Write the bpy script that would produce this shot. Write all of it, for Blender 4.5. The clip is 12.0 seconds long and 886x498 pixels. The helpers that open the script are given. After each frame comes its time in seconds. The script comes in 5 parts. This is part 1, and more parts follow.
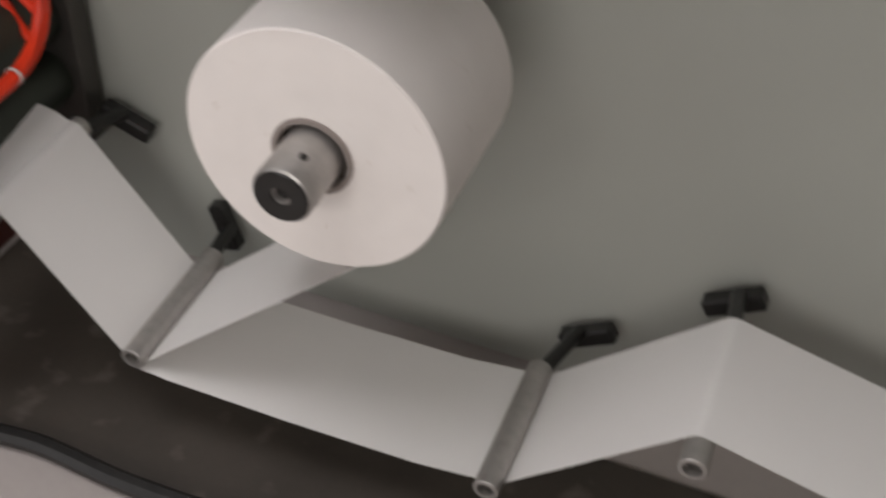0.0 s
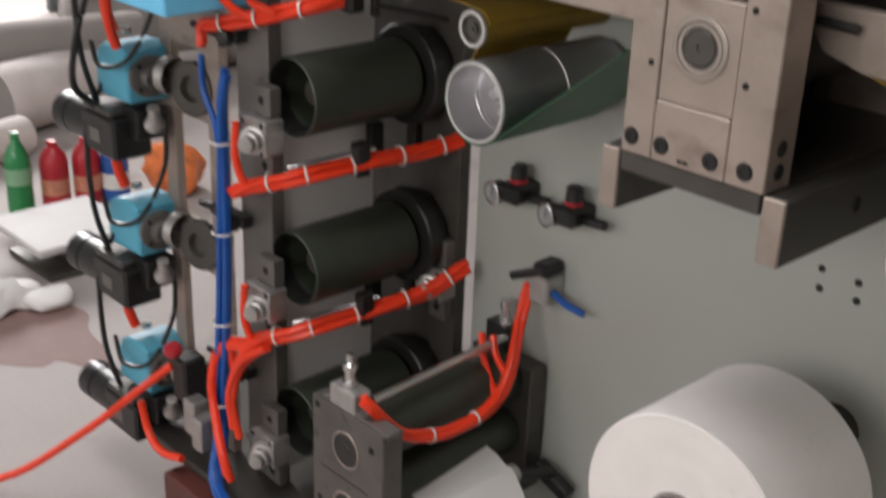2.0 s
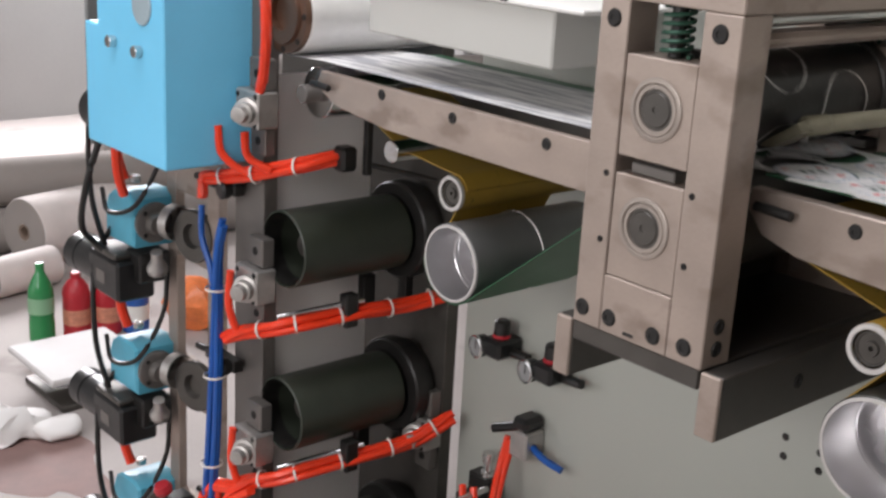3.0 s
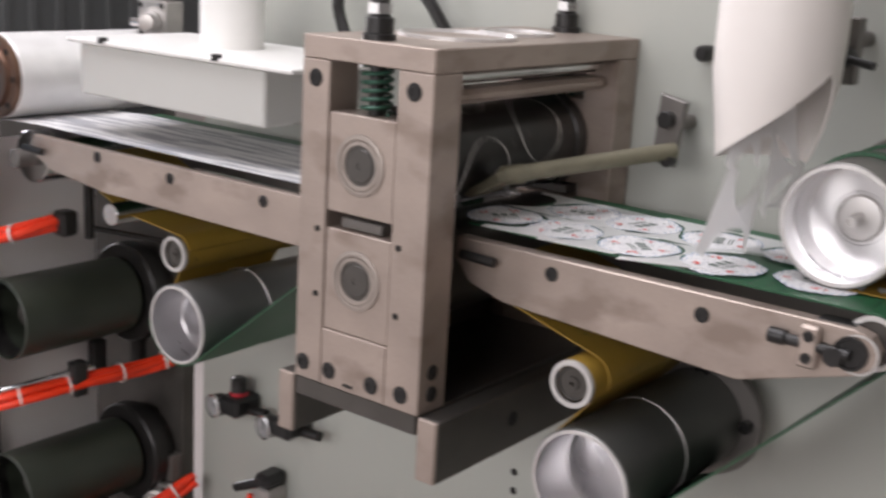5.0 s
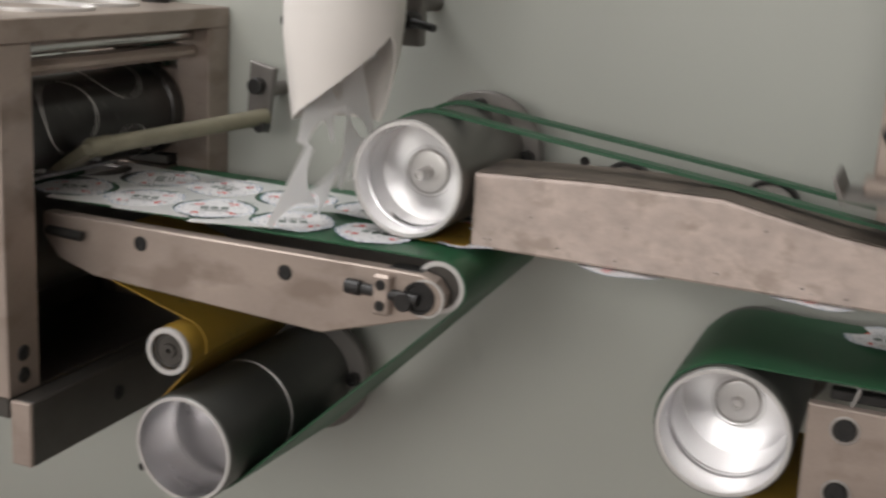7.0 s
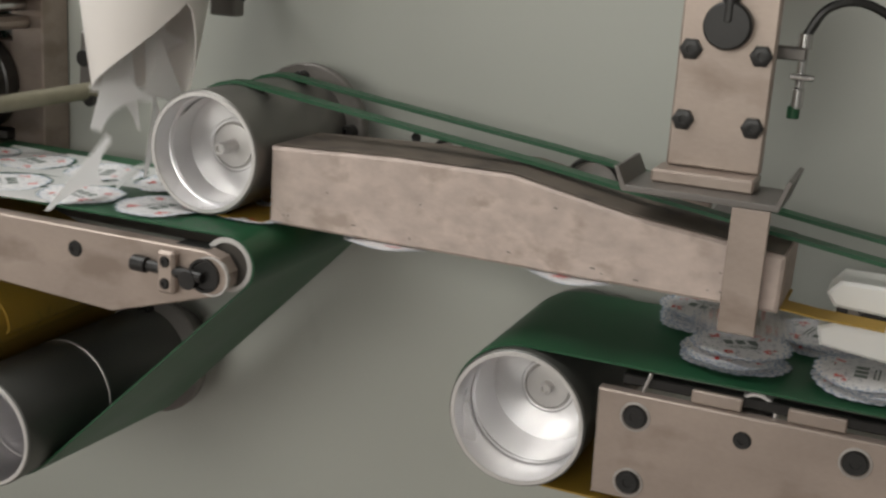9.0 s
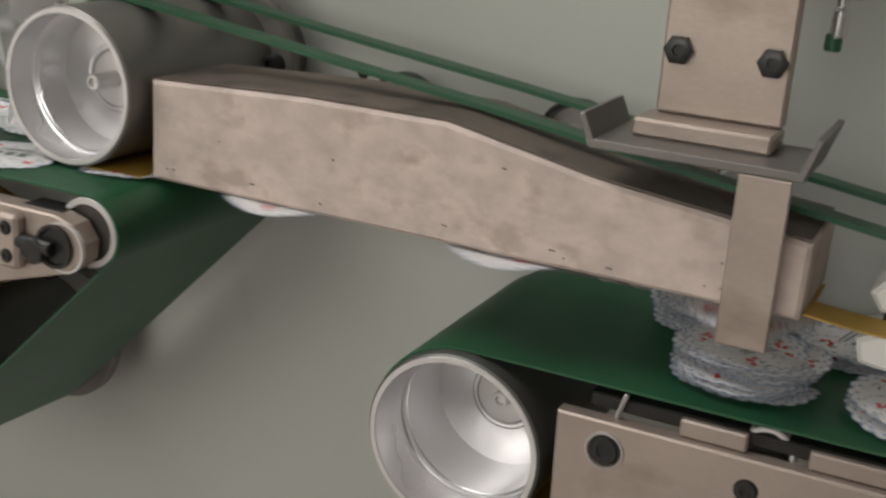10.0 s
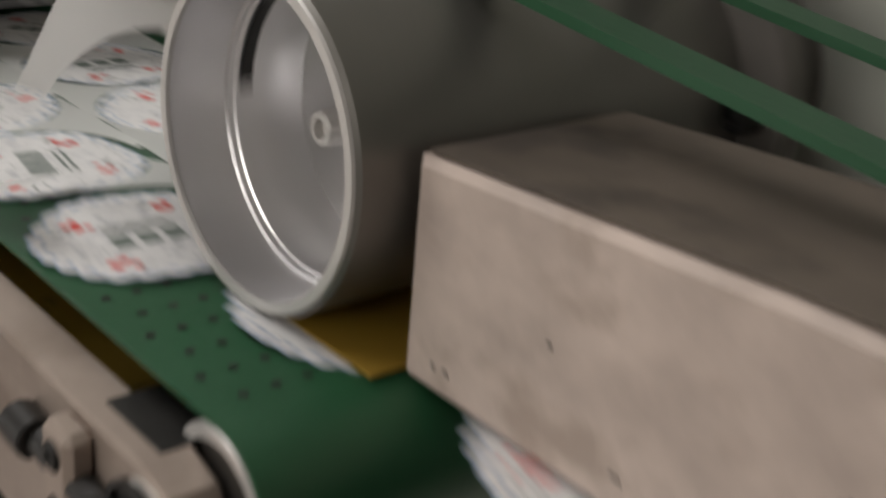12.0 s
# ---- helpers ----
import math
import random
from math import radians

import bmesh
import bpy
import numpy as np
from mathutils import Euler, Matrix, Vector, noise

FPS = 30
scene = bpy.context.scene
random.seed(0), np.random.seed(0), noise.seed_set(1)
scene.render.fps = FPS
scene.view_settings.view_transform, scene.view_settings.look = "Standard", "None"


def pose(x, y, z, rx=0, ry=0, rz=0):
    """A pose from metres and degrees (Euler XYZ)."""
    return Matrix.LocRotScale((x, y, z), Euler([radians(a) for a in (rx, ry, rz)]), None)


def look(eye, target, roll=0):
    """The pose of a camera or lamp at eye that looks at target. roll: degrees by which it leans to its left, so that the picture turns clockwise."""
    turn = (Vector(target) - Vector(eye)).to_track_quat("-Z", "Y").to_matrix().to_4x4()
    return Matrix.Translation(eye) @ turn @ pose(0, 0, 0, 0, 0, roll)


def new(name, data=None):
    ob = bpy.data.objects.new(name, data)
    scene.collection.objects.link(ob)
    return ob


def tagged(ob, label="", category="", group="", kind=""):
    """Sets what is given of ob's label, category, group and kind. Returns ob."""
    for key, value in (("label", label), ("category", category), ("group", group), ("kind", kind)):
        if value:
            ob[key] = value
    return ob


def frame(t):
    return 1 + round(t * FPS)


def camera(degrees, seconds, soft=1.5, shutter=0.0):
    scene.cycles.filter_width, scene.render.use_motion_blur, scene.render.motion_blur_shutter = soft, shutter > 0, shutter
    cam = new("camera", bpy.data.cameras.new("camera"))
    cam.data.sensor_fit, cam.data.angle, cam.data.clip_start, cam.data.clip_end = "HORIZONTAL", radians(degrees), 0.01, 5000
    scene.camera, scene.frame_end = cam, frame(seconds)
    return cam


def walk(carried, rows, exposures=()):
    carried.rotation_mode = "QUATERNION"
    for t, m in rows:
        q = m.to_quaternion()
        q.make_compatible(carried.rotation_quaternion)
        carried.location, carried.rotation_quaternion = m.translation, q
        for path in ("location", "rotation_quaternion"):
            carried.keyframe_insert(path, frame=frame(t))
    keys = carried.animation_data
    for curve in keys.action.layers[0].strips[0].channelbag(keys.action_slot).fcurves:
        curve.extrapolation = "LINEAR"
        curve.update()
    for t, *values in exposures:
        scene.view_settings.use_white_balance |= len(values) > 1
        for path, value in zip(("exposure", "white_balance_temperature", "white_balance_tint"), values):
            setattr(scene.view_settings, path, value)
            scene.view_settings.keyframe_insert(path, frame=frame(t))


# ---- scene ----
cam = camera(40.3, 12.0, soft=2.5, shutter=0.5)
PATH = [
    (0, (-0.025, -0.03, 1.498), (-0.519, 1.363, 0.15), 3.0),
    (0.5, (-0.013, -0.067, 1.528), (-0.74, 1.323, 0.287), 3.6),
    (1, (0.061, -0.146, 1.548), (-0.957, 1.223, 0.503), 4.7),
    (1.5, (0.145, -0.233, 1.6), (-1.048, 1.082, 0.679), 3.5),
    (2, (0.224, -0.247, 1.633), (-1.106, 1.021, 0.842), 2.1),
    (2.5, (0.289, -0.217, 1.676), (-1.148, 1.014, 1.03), 2.6),
    (4.5, (0.357, -0.196, 1.713), (-0.959, 1.23, 1.228), 2.9),
    (5, (0.378, -0.181, 1.715), (-0.792, 1.365, 1.224), 3.3),
    (5.5, (0.404, -0.178, 1.715), (-0.65, 1.448, 1.222), 3.3),
    (6, (0.437, -0.169, 1.712), (-0.479, 1.538, 1.216), 3.4),
    (6.5, (0.452, -0.174, 1.716), (-0.354, 1.586, 1.215), 3.9),
    (7, (0.487, -0.152, 1.713), (-0.228, 1.648, 1.214), 3.4),
    (7.5, (0.527, -0.142, 1.709), (-0.113, 1.687, 1.216), 3.2),
    (9.5, (0.694, 0.111, 1.691), (-0.08, 1.873, 1.146), 4.1),
    (10, (0.666, 0.288, 1.654), (-0.135, 2.014, 1.038), 4.1),
    (10.5, (0.592, 0.398, 1.636), (-0.126, 2.146, 0.982), 3.8),
    (11, (0.555, 0.467, 1.612), (-0.193, 2.178, 0.898), 3.4),
    (11.5, (0.447, 0.592, 1.603), (-0.471, 2.205, 0.857), 4.5),
    (12, (0.324, 0.816, 1.593), (-1.044, 2.051, 0.816), 4.9),
]
walk(cam, [(t, look(eye, target, roll)) for t, eye, target, roll in PATH], [(0, -0.45, 6600, 11), (0.5, -0.62, 6750, 8), (1.0, -0.82, 6850, 6), (1.6, -0.62, 6650, 7), (2.4, -0.05, 6450, 12), (4.5, 0.02, 6350, 10), (5.2, 0.0, 6400, 16), (6.5, -0.17, 6450, 14), (7.0, -0.28, 6600, 9), (9.5, -0.36, 6700, 6), (10.5, -0.22, 6750, 8), (12, -0.62, 6850, 8)])


# ---- light ----
world = bpy.data.worlds.new("world")
scene.world = world
world.use_nodes = True
wn = world.node_tree
sky = wn.nodes.new("ShaderNodeTexSky")
sky.sky_type, sky.sun_disc = "NISHITA", False
sky.sun_elevation, sky.sun_rotation = radians(40), radians(150)
wn.links.new(sky.outputs[0], wn.nodes["Background"].inputs[0])
wn.nodes["Background"].inputs[1].default_value = 0.05


def area_lamp(name, x, y, z, tx, ty, tz, w, h, power, color):
    data = bpy.data.lights.new(name, "AREA")
    data.shape, data.size, data.size_y, data.energy, data.color = "RECTANGLE", w, h, power, color
    new(name, data).matrix_world = look((x, y, z), (tx, ty, tz))


# daylight through unseen windows and a skylight; the door is an added source
area_lamp("added_door_light", -4.2, -2.93, 1.6, -4.2, 0.0, 1.2, 3.0, 2.8, 45, (1.0, 0.96, 0.95))
area_lamp("window_light", -0.1, -2.93, 2.4, -0.1, 0.0, 1.2, 3.0, 1.3, 85, (1.0, 0.96, 0.93))
area_lamp("skylight_light", -1.3, 0.3, 3.93, -1.3, 0.3, 0.0, 2.2, 2.0, 95, (0.99, 0.97, 0.98))
area_lamp("west_window_light", -7.42, 3.2, 2.5, -3.0, 2.6, 1.2, 2.6, 1.6, 520, (1.0, 0.97, 0.98))


# ---- materials ----
def surface(name, base, rough=0.5, metal=0.0, vary=0.12, scale=9.0, fine=160.0, bump=0.05, spot=None, spot_at=0.62, stretch=(1, 1, 1), spot_scale=None):
    """A paint, metal or paper: colour that drifts at two scales, uneven gloss, fine relief, and stains of a second colour."""
    m = bpy.data.materials.new(name)
    m.use_nodes = True
    n, link = m.node_tree.nodes, m.node_tree.links.new
    bsdf = n["Principled BSDF"]
    at = n.new("ShaderNodeTexCoord")
    mapping = n.new("ShaderNodeMapping")
    mapping.inputs["Scale"].default_value = stretch
    link(at.outputs["Object"], mapping.inputs["Vector"])

    def cloud(size, detail):
        t = n.new("ShaderNodeTexNoise")
        t.inputs["Scale"].default_value, t.inputs["Detail"].default_value = size, detail
        link(mapping.outputs[0], t.inputs["Vector"])
        return t.outputs["Fac"]

    big, small = cloud(scale, 4), cloud(fine, 3)
    mixed = n.new("ShaderNodeMix")
    mixed.data_type = "RGBA"
    mixed.inputs["A"].default_value = (*[max(0, c * (1 - vary)) for c in base], 1)
    mixed.inputs["B"].default_value = (*[min(1, c * (1 + vary)) for c in base], 1)
    add = n.new("ShaderNodeMath")
    add.operation = "MULTIPLY_ADD"
    add.inputs[1].default_value = 0.35
    link(small, add.inputs[0])
    shift = n.new("ShaderNodeMapRange")
    shift.inputs["From Min"].default_value, shift.inputs["From Max"].default_value = 0.3, 0.7
    shift.inputs["To Max"].default_value = 0.7
    link(big, shift.inputs["Value"])
    link(shift.outputs[0], add.inputs[2])
    link(add.outputs[0], mixed.inputs["Factor"])
    colour = mixed.outputs["Result"]
    if spot:
        stain = n.new("ShaderNodeMapRange")
        stain.inputs["From Min"].default_value, stain.inputs["From Max"].default_value = spot_at, spot_at + 0.13
        link(cloud(spot_scale or scale * 2.6, 6), stain.inputs["Value"])
        over = n.new("ShaderNodeMix")
        over.data_type = "RGBA"
        over.inputs["B"].default_value = (*spot, 1)
        link(stain.outputs[0], over.inputs["Factor"])
        link(colour, over.inputs["A"])
        colour = over.outputs["Result"]
    link(colour, bsdf.inputs["Base Color"])
    gloss = n.new("ShaderNodeMapRange")
    gloss.inputs["To Min"].default_value, gloss.inputs["To Max"].default_value = max(0.03, rough - 0.1), min(1, rough + 0.1)
    link(big, gloss.inputs["Value"])
    link(gloss.outputs[0], bsdf.inputs["Roughness"])
    bsdf.inputs["Metallic"].default_value = metal
    if bump:
        relief = n.new("ShaderNodeBump")
        relief.inputs["Strength"].default_value, relief.inputs["Distance"].default_value = bump, 0.002
        link(small, relief.inputs["Height"])
        link(relief.outputs[0], bsdf.inputs["Normal"])
    return m


PANEL = surface("grey_green_paint", (0.40, 0.41, 0.37), 0.42, 0, 0.04, 2.2, 300, 0.03, (0.33, 0.33, 0.30), 0.66)
STEEL = surface("ground_steel", (0.365, 0.30, 0.258), 0.42, 0.5, 0.2, 7, 160, 0.08, (0.265, 0.21, 0.175), 0.53, (1, 1, 1.8), 9)
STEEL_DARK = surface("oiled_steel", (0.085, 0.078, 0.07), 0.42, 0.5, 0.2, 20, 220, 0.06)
STEEL_GREY = surface("grey_steel_plate", (0.165, 0.152, 0.14), 0.45, 0.45, 0.12, 16, 220, 0.06, (0.2, 0.18, 0.16), 0.62)
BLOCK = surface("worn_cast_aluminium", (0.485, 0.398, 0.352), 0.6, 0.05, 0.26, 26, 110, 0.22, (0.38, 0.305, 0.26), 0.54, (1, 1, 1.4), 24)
# block top: dust, with the shade lying there darkened into the colour
BLOCK_TOP = surface("dusty_shaded_aluminium", (0.125, 0.10, 0.08), 0.65, 0.1, 0.3, 14, 120, 0.10, (0.075, 0.06, 0.05), 0.52, (1, 1, 1), 22)
ALU = surface("turned_aluminium", (0.76, 0.75, 0.76), 0.30, 0.95, 0.04, 6, 300, 0.0)
ALU_PLATE = surface("pale_turned_aluminium", (0.85, 0.84, 0.84), 0.34, 0.92, 0.04, 30, 300, 0.02)
ALU_RIM = surface("bright_aluminium_rim", (0.62, 0.60, 0.58), 0.42, 0.5, 0.05, 40, 300, 0.03)
DRUM_SKIN = surface("grey_anodised_drum", (0.12, 0.12, 0.11), 0.42, 0.5, 0.12, 12, 260, 0.04)
RUBBER = surface("green_black_rubber", (0.030, 0.036, 0.026), 0.42, 0, 0.25, 14, 180, 0.05)
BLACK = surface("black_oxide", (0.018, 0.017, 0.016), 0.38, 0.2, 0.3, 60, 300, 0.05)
# screw colour kept near black to paint the shade inside a deep counterbore
SCREW_SHADE = surface("screw_in_hole_shade", (0.010, 0.009, 0.008), 0.65, 0, 0.3, 60, 300, 0.05)
BLACK_PLASTIC = surface("black_plastic", (0.012, 0.012, 0.012), 0.36, 0, 0.2, 60, 300, 0.04)
CHROME = surface("polished_chrome", (0.62, 0.61, 0.60), 0.22, 1.0, 0.06, 40, 300, 0.02)
ZINC = surface("cast_zinc", (0.42, 0.40, 0.38), 0.38, 0.7, 0.15, 50, 300, 0.06)
BELT = surface("green_belt", (0.012, 0.075, 0.030), 0.45, 0, 0.16, 7, 260, 0.08)
BELT_BACK = surface("yellow_belt_back", (0.33, 0.20, 0.025), 0.6, 0, 0.15, 16, 200, 0.06, (0.10, 0.09, 0.02), 0.64)
PAPER = surface("white_paper", (0.76, 0.74, 0.72), 0.8, 0, 0.02, 8, 500, 0.05)
PAPER_END = surface("paper_roll_end", (0.86, 0.81, 0.775), 0.85, 0, 0.03, 18, 600, 0.06, (0.70, 0.63, 0.57), 0.66)
# grey streaks stand for printed ink and for the shade under the lamp housing
PRINT_SHADED = surface("printed_shaded_paper", (0.72, 0.71, 0.70), 0.7, 0, 0.10, 30, 500, 0.05, (0.36, 0.36, 0.38), 0.44, (0.10, 1, 1), 75)
BLUE_PAINT = surface("sky_blue_paint", (0.17, 0.58, 0.86), 0.40, 0, 0.05, 6, 250, 0.03)
BLUE_TEAL = surface("teal_blue_paint", (0.09, 0.38, 0.52), 0.40, 0, 0.10, 14, 250, 0.03)
RED_HOSE = surface("red_air_hose", (0.80, 0.045, 0.012), 0.32, 0, 0.10, 30, 300, 0.02)
BLUE_HOSE = surface("blue_air_hose", (0.008, 0.085, 0.36), 0.32, 0, 0.10, 30, 300, 0.02)
TIE = surface("white_cable_tie", (0.75, 0.72, 0.68), 0.5)
CAST_RED = surface("red_oxide_paint", (0.095, 0.025, 0.019), 0.5, 0, 0.2, 9, 160, 0.10, (0.07, 0.04, 0.035), 0.6)
CREAM = surface("white_enamel", (0.74, 0.73, 0.70), 0.4, 0, 0.03, 8, 300, 0.03)
WHITE_PLASTIC = surface("white_plastic", (0.78, 0.74, 0.70), 0.38, 0, 0.03, 10, 300, 0.03)
CONCRETE = surface("worn_concrete", (0.40, 0.36, 0.34), 0.72, 0, 0.16, 1.4, 60, 0.25, (0.27, 0.23, 0.21), 0.57, (1, 1, 1), 3.5)
WALL = surface("grey_plaster", (0.38, 0.37, 0.36), 0.85, 0, 0.08, 0.9, 40, 0.2)
CLOTH = surface("grey_fabric_roll", (0.30, 0.27, 0.25), 0.9, 0, 0.12, 5, 200, 0.2)
KRAFT = surface("wrapped_paper_roll", (0.66, 0.60, 0.57), 0.7, 0, 0.08, 12, 160, 0.15)
PET = surface("green_bottle_plastic", (0.03, 0.22, 0.07), 0.15, 0, 0.1)
RED_PLASTIC = surface("red_plastic", (0.42, 0.02, 0.03), 0.4, 0, 0.15, 20)
YELLOW_LABEL = surface("pinkish_label", (0.55, 0.22, 0.14), 0.5, 0, 0.3, 60)
WOOD = surface("light_board", (0.50, 0.48, 0.47), 0.6, 0, 0.08)
RED_INK = surface("red_ink", (0.62, 0.07, 0.06), 0.7)
GREEN_INK = surface("grey_green_ink", (0.16, 0.19, 0.17), 0.7)
BLUE_INK = surface("pale_blue_ink", (0.30, 0.38, 0.50), 0.7)
GLASS_FACE = surface("gauge_face", (0.28, 0.28, 0.28), 0.15)
CURTAIN = surface("dark_grey_sheet", (0.16, 0.17, 0.17), 0.7, 0, 0.1, 3, 60, 0.1)


def turned(m, amount):
    """Fine circular tool marks: the gloss is drawn out round the part's axis."""
    n, link = m.node_tree.nodes, m.node_tree.links.new
    ring = n.new("ShaderNodeTangent")
    ring.direction_type, ring.axis = "RADIAL", "Y"
    n["Principled BSDF"].inputs["Anisotropic"].default_value = amount
    link(ring.outputs[0], n["Principled BSDF"].inputs["Tangent"])


def thin(m, amount):
    """Thin paper: some of the light passes through."""
    n, link = m.node_tree.nodes, m.node_tree.links.new
    bsdf = n["Principled BSDF"]
    through_paper, both = n.new("ShaderNodeBsdfTranslucent"), n.new("ShaderNodeMixShader")
    link(bsdf.inputs["Base Color"].links[0].from_socket, through_paper.inputs["Color"])
    both.inputs["Fac"].default_value = amount
    link(bsdf.outputs[0], both.inputs[1])
    link(through_paper.outputs[0], both.inputs[2])
    link(both.outputs[0], n["Material Output"].inputs["Surface"])


THIN_PAPER = surface("thin_white_paper", (0.90, 0.89, 0.88), 0.8, 0, 0.02, 12, 500, 0.05)
DOILY_PAPER = surface("printed_doily_paper", (0.78, 0.77, 0.77), 0.8, 0, 0.05, 40, 500, 0.05, (0.50, 0.50, 0.53), 0.53, (1, 1, 1), 150)
WEB_PAPER = surface("web_paper", (0.72, 0.70, 0.68), 0.8, 0, 0.03, 8, 500, 0.05)
thin(WEB_PAPER, 0.15)
thin(THIN_PAPER, 0.5)
thin(DOILY_PAPER, 0.15)
turned(ALU, 0.5)
turned(ALU_PLATE, 0.7)


# ---- mesh helpers ----
ORIGIN = {}


def thing(name, base, label, category, group="", kind=""):
    ob = new(name)
    ob.location = base
    ORIGIN[ob] = Vector(base)
    return tagged(ob, label, category, group, kind)


def mesh_of(name, bm, material):
    bmesh.ops.recalc_face_normals(bm, faces=bm.faces[:])
    data = bpy.data.meshes.new(name)
    for f in bm.faces:
        f.smooth = True
    bm.to_mesh(data)
    bm.free()
    data.set_sharp_from_angle(angle=radians(32))
    data.materials.append(material)
    return data


def part(name, bm, material, parent, label="", origin=None):
    """One mesh in world metres, linked under a thing or part; origin: the point about which it turns."""
    base = Vector(origin) if origin is not None else ORIGIN[parent]
    bmesh.ops.translate(bm, verts=bm.verts[:], vec=-base)
    ob = new(name, mesh_of(name, bm, material))
    ob.parent, ob.location = parent, base - ORIGIN[parent]
    ORIGIN[ob] = base
    return tagged(ob, label)


def single(name, bm, material, base, label, category, group="", kind=""):
    bmesh.ops.translate(bm, verts=bm.verts[:], vec=-Vector(base))
    ob = new(name, mesh_of(name, bm, material))
    ob.location = base
    ORIGIN[ob] = Vector(base)
    return tagged(ob, label, category, group, kind)


def shape():
    return bmesh.new()


def box(bm, x0, x1, y0, y1, z0, z1, bevel=0.0015):
    made = bmesh.ops.create_cube(bm, size=1, matrix=Matrix.LocRotScale(((x0 + x1) / 2, (y0 + y1) / 2, (z0 + z1) / 2), None, (x1 - x0, y1 - y0, z1 - z0)))
    if bevel:
        edges = list({e for v in made["verts"] for e in v.link_edges})
        bmesh.ops.bevel(bm, geom=edges, offset=bevel, segments=1, affect="EDGES")
    return bm


def lathe(bm, start, way, profile, seg=32, close=False):
    """Turns a profile of (radius, height) about the line from start along way."""
    turn = Vector(way).to_track_quat("Z", "Y")
    rings = []
    for r, h in profile:
        if r < 1e-6:
            rings.append([bm.verts.new(Vector(start) + turn @ Vector((0, 0, h)))])
        else:
            rings.append([bm.verts.new(Vector(start) + turn @ Vector((r * math.cos(a), r * math.sin(a), h))) for a in (2 * math.pi * i / seg for i in range(seg))])
    pairs = list(zip(rings, rings[1:])) + ([(rings[-1], rings[0])] if close else [])
    for a, b in pairs:
        for i in range(seg):
            j = (i + 1) % seg
            if len(a) == 1 and len(b) == 1:
                continue
            if len(a) == 1:
                bm.faces.new((a[0], b[i], b[j]))
            elif len(b) == 1:
                bm.faces.new((a[i], a[j], b[0]))
            else:
                bm.faces.new((a[i], a[j], b[j], b[i]))
    return bm


def rod(bm, p0, p1, r, seg=20, bevel=0.001):
    p0, p1 = Vector(p0), Vector(p1)
    h = (p1 - p0).length
    b = min(bevel, r * 0.3, h * 0.3)
    return lathe(bm, p0, p1 - p0, [(0, 0), (r - b, 0), (r, b), (r, h - b), (r - b, h), (0, h)], seg)


def pipe(bm, p0, p1, ro, ri, seg=32):
    p0, p1 = Vector(p0), Vector(p1)
    h = (p1 - p0).length
    return lathe(bm, p0, p1 - p0, [(ri, 0), (ro - 0.0012, 0), (ro, 0.0012), (ro, h), (ri, h)], seg, True)


def slab(bm, outline, y0, y1, bevel=0.0015):
    """A plate cut to an outline of (x, z), from y0 to y1."""
    low = [bm.verts.new((x, y0, z)) for x, z in outline]
    high = [bm.verts.new((x, y1, z)) for x, z in outline]
    faces = [bm.faces.new(low), bm.faces.new(high[::-1])]
    k = len(outline)
    faces += [bm.faces.new((low[i], high[i], high[(i + 1) % k], low[(i + 1) % k])) for i in range(k)]
    if bevel:
        bmesh.ops.recalc_face_normals(bm, faces=faces)
        edges = list({e for f in faces[:2] for e in f.edges})
        bmesh.ops.bevel(bm, geom=edges, offset=bevel, segments=1, affect="EDGES")
    return bm


def sheet(bm, outline, y0, y1, thick=0.001, rows=1):
    """A band with the run (x, z) seen from the front, from y0 to y1."""
    n = len(outline)
    normals = []
    for i in range(n):
        a, b = outline[max(0, i - 1)], outline[min(n - 1, i + 1)]
        d = Vector((b[0] - a[0], b[1] - a[1])).normalized()
        normals.append((-d.y * thick / 2, d.x * thick / 2))
    top, under = [[[bm.verts.new((x + s * nx, y0 + (y1 - y0) * k / rows, z + s * nz)) for k in range(rows + 1)] for (x, z), (nx, nz) in zip(outline, normals)] for s in (1, -1)]
    for i in range(n - 1):
        for k in range(rows):
            bm.faces.new((top[i][k], top[i + 1][k], top[i + 1][k + 1], top[i][k + 1]))
            bm.faces.new((under[i][k], under[i][k + 1], under[i + 1][k + 1], under[i + 1][k]))
        bm.faces.new((top[i][0], under[i][0], under[i + 1][0], top[i + 1][0]))
        bm.faces.new((top[i][rows], top[i + 1][rows], under[i + 1][rows], under[i][rows]))
    for i in (0, n - 1):
        for k in range(rows):
            bm.faces.new((top[i][k], top[i][k + 1], under[i][k + 1], under[i][k]))
    return bm


def arc(cx, cz, r, a0, a1, n=10):
    return [(cx + r * math.cos(radians(a0 + (a1 - a0) * i / n)), cz + r * math.sin(radians(a0 + (a1 - a0) * i / n))) for i in range(n + 1)]


def smooth_run(points, steps=6):
    """Points on a smooth curve through the given ones."""
    p = [Vector(q) for q in points]
    p = [2 * p[0] - p[1], *p, 2 * p[-1] - p[-2]]
    out = []
    for i in range(1, len(p) - 2):
        for k in range(steps):
            t = k / steps
            a, b, c, d = p[i - 1 : i + 3]
            out.append(0.5 * (2 * b + (c - a) * t + (2 * a - 5 * b + 4 * c - d) * t * t + (3 * b - a - 3 * c + d) * t ** 3))
    return out + [p[-2]]


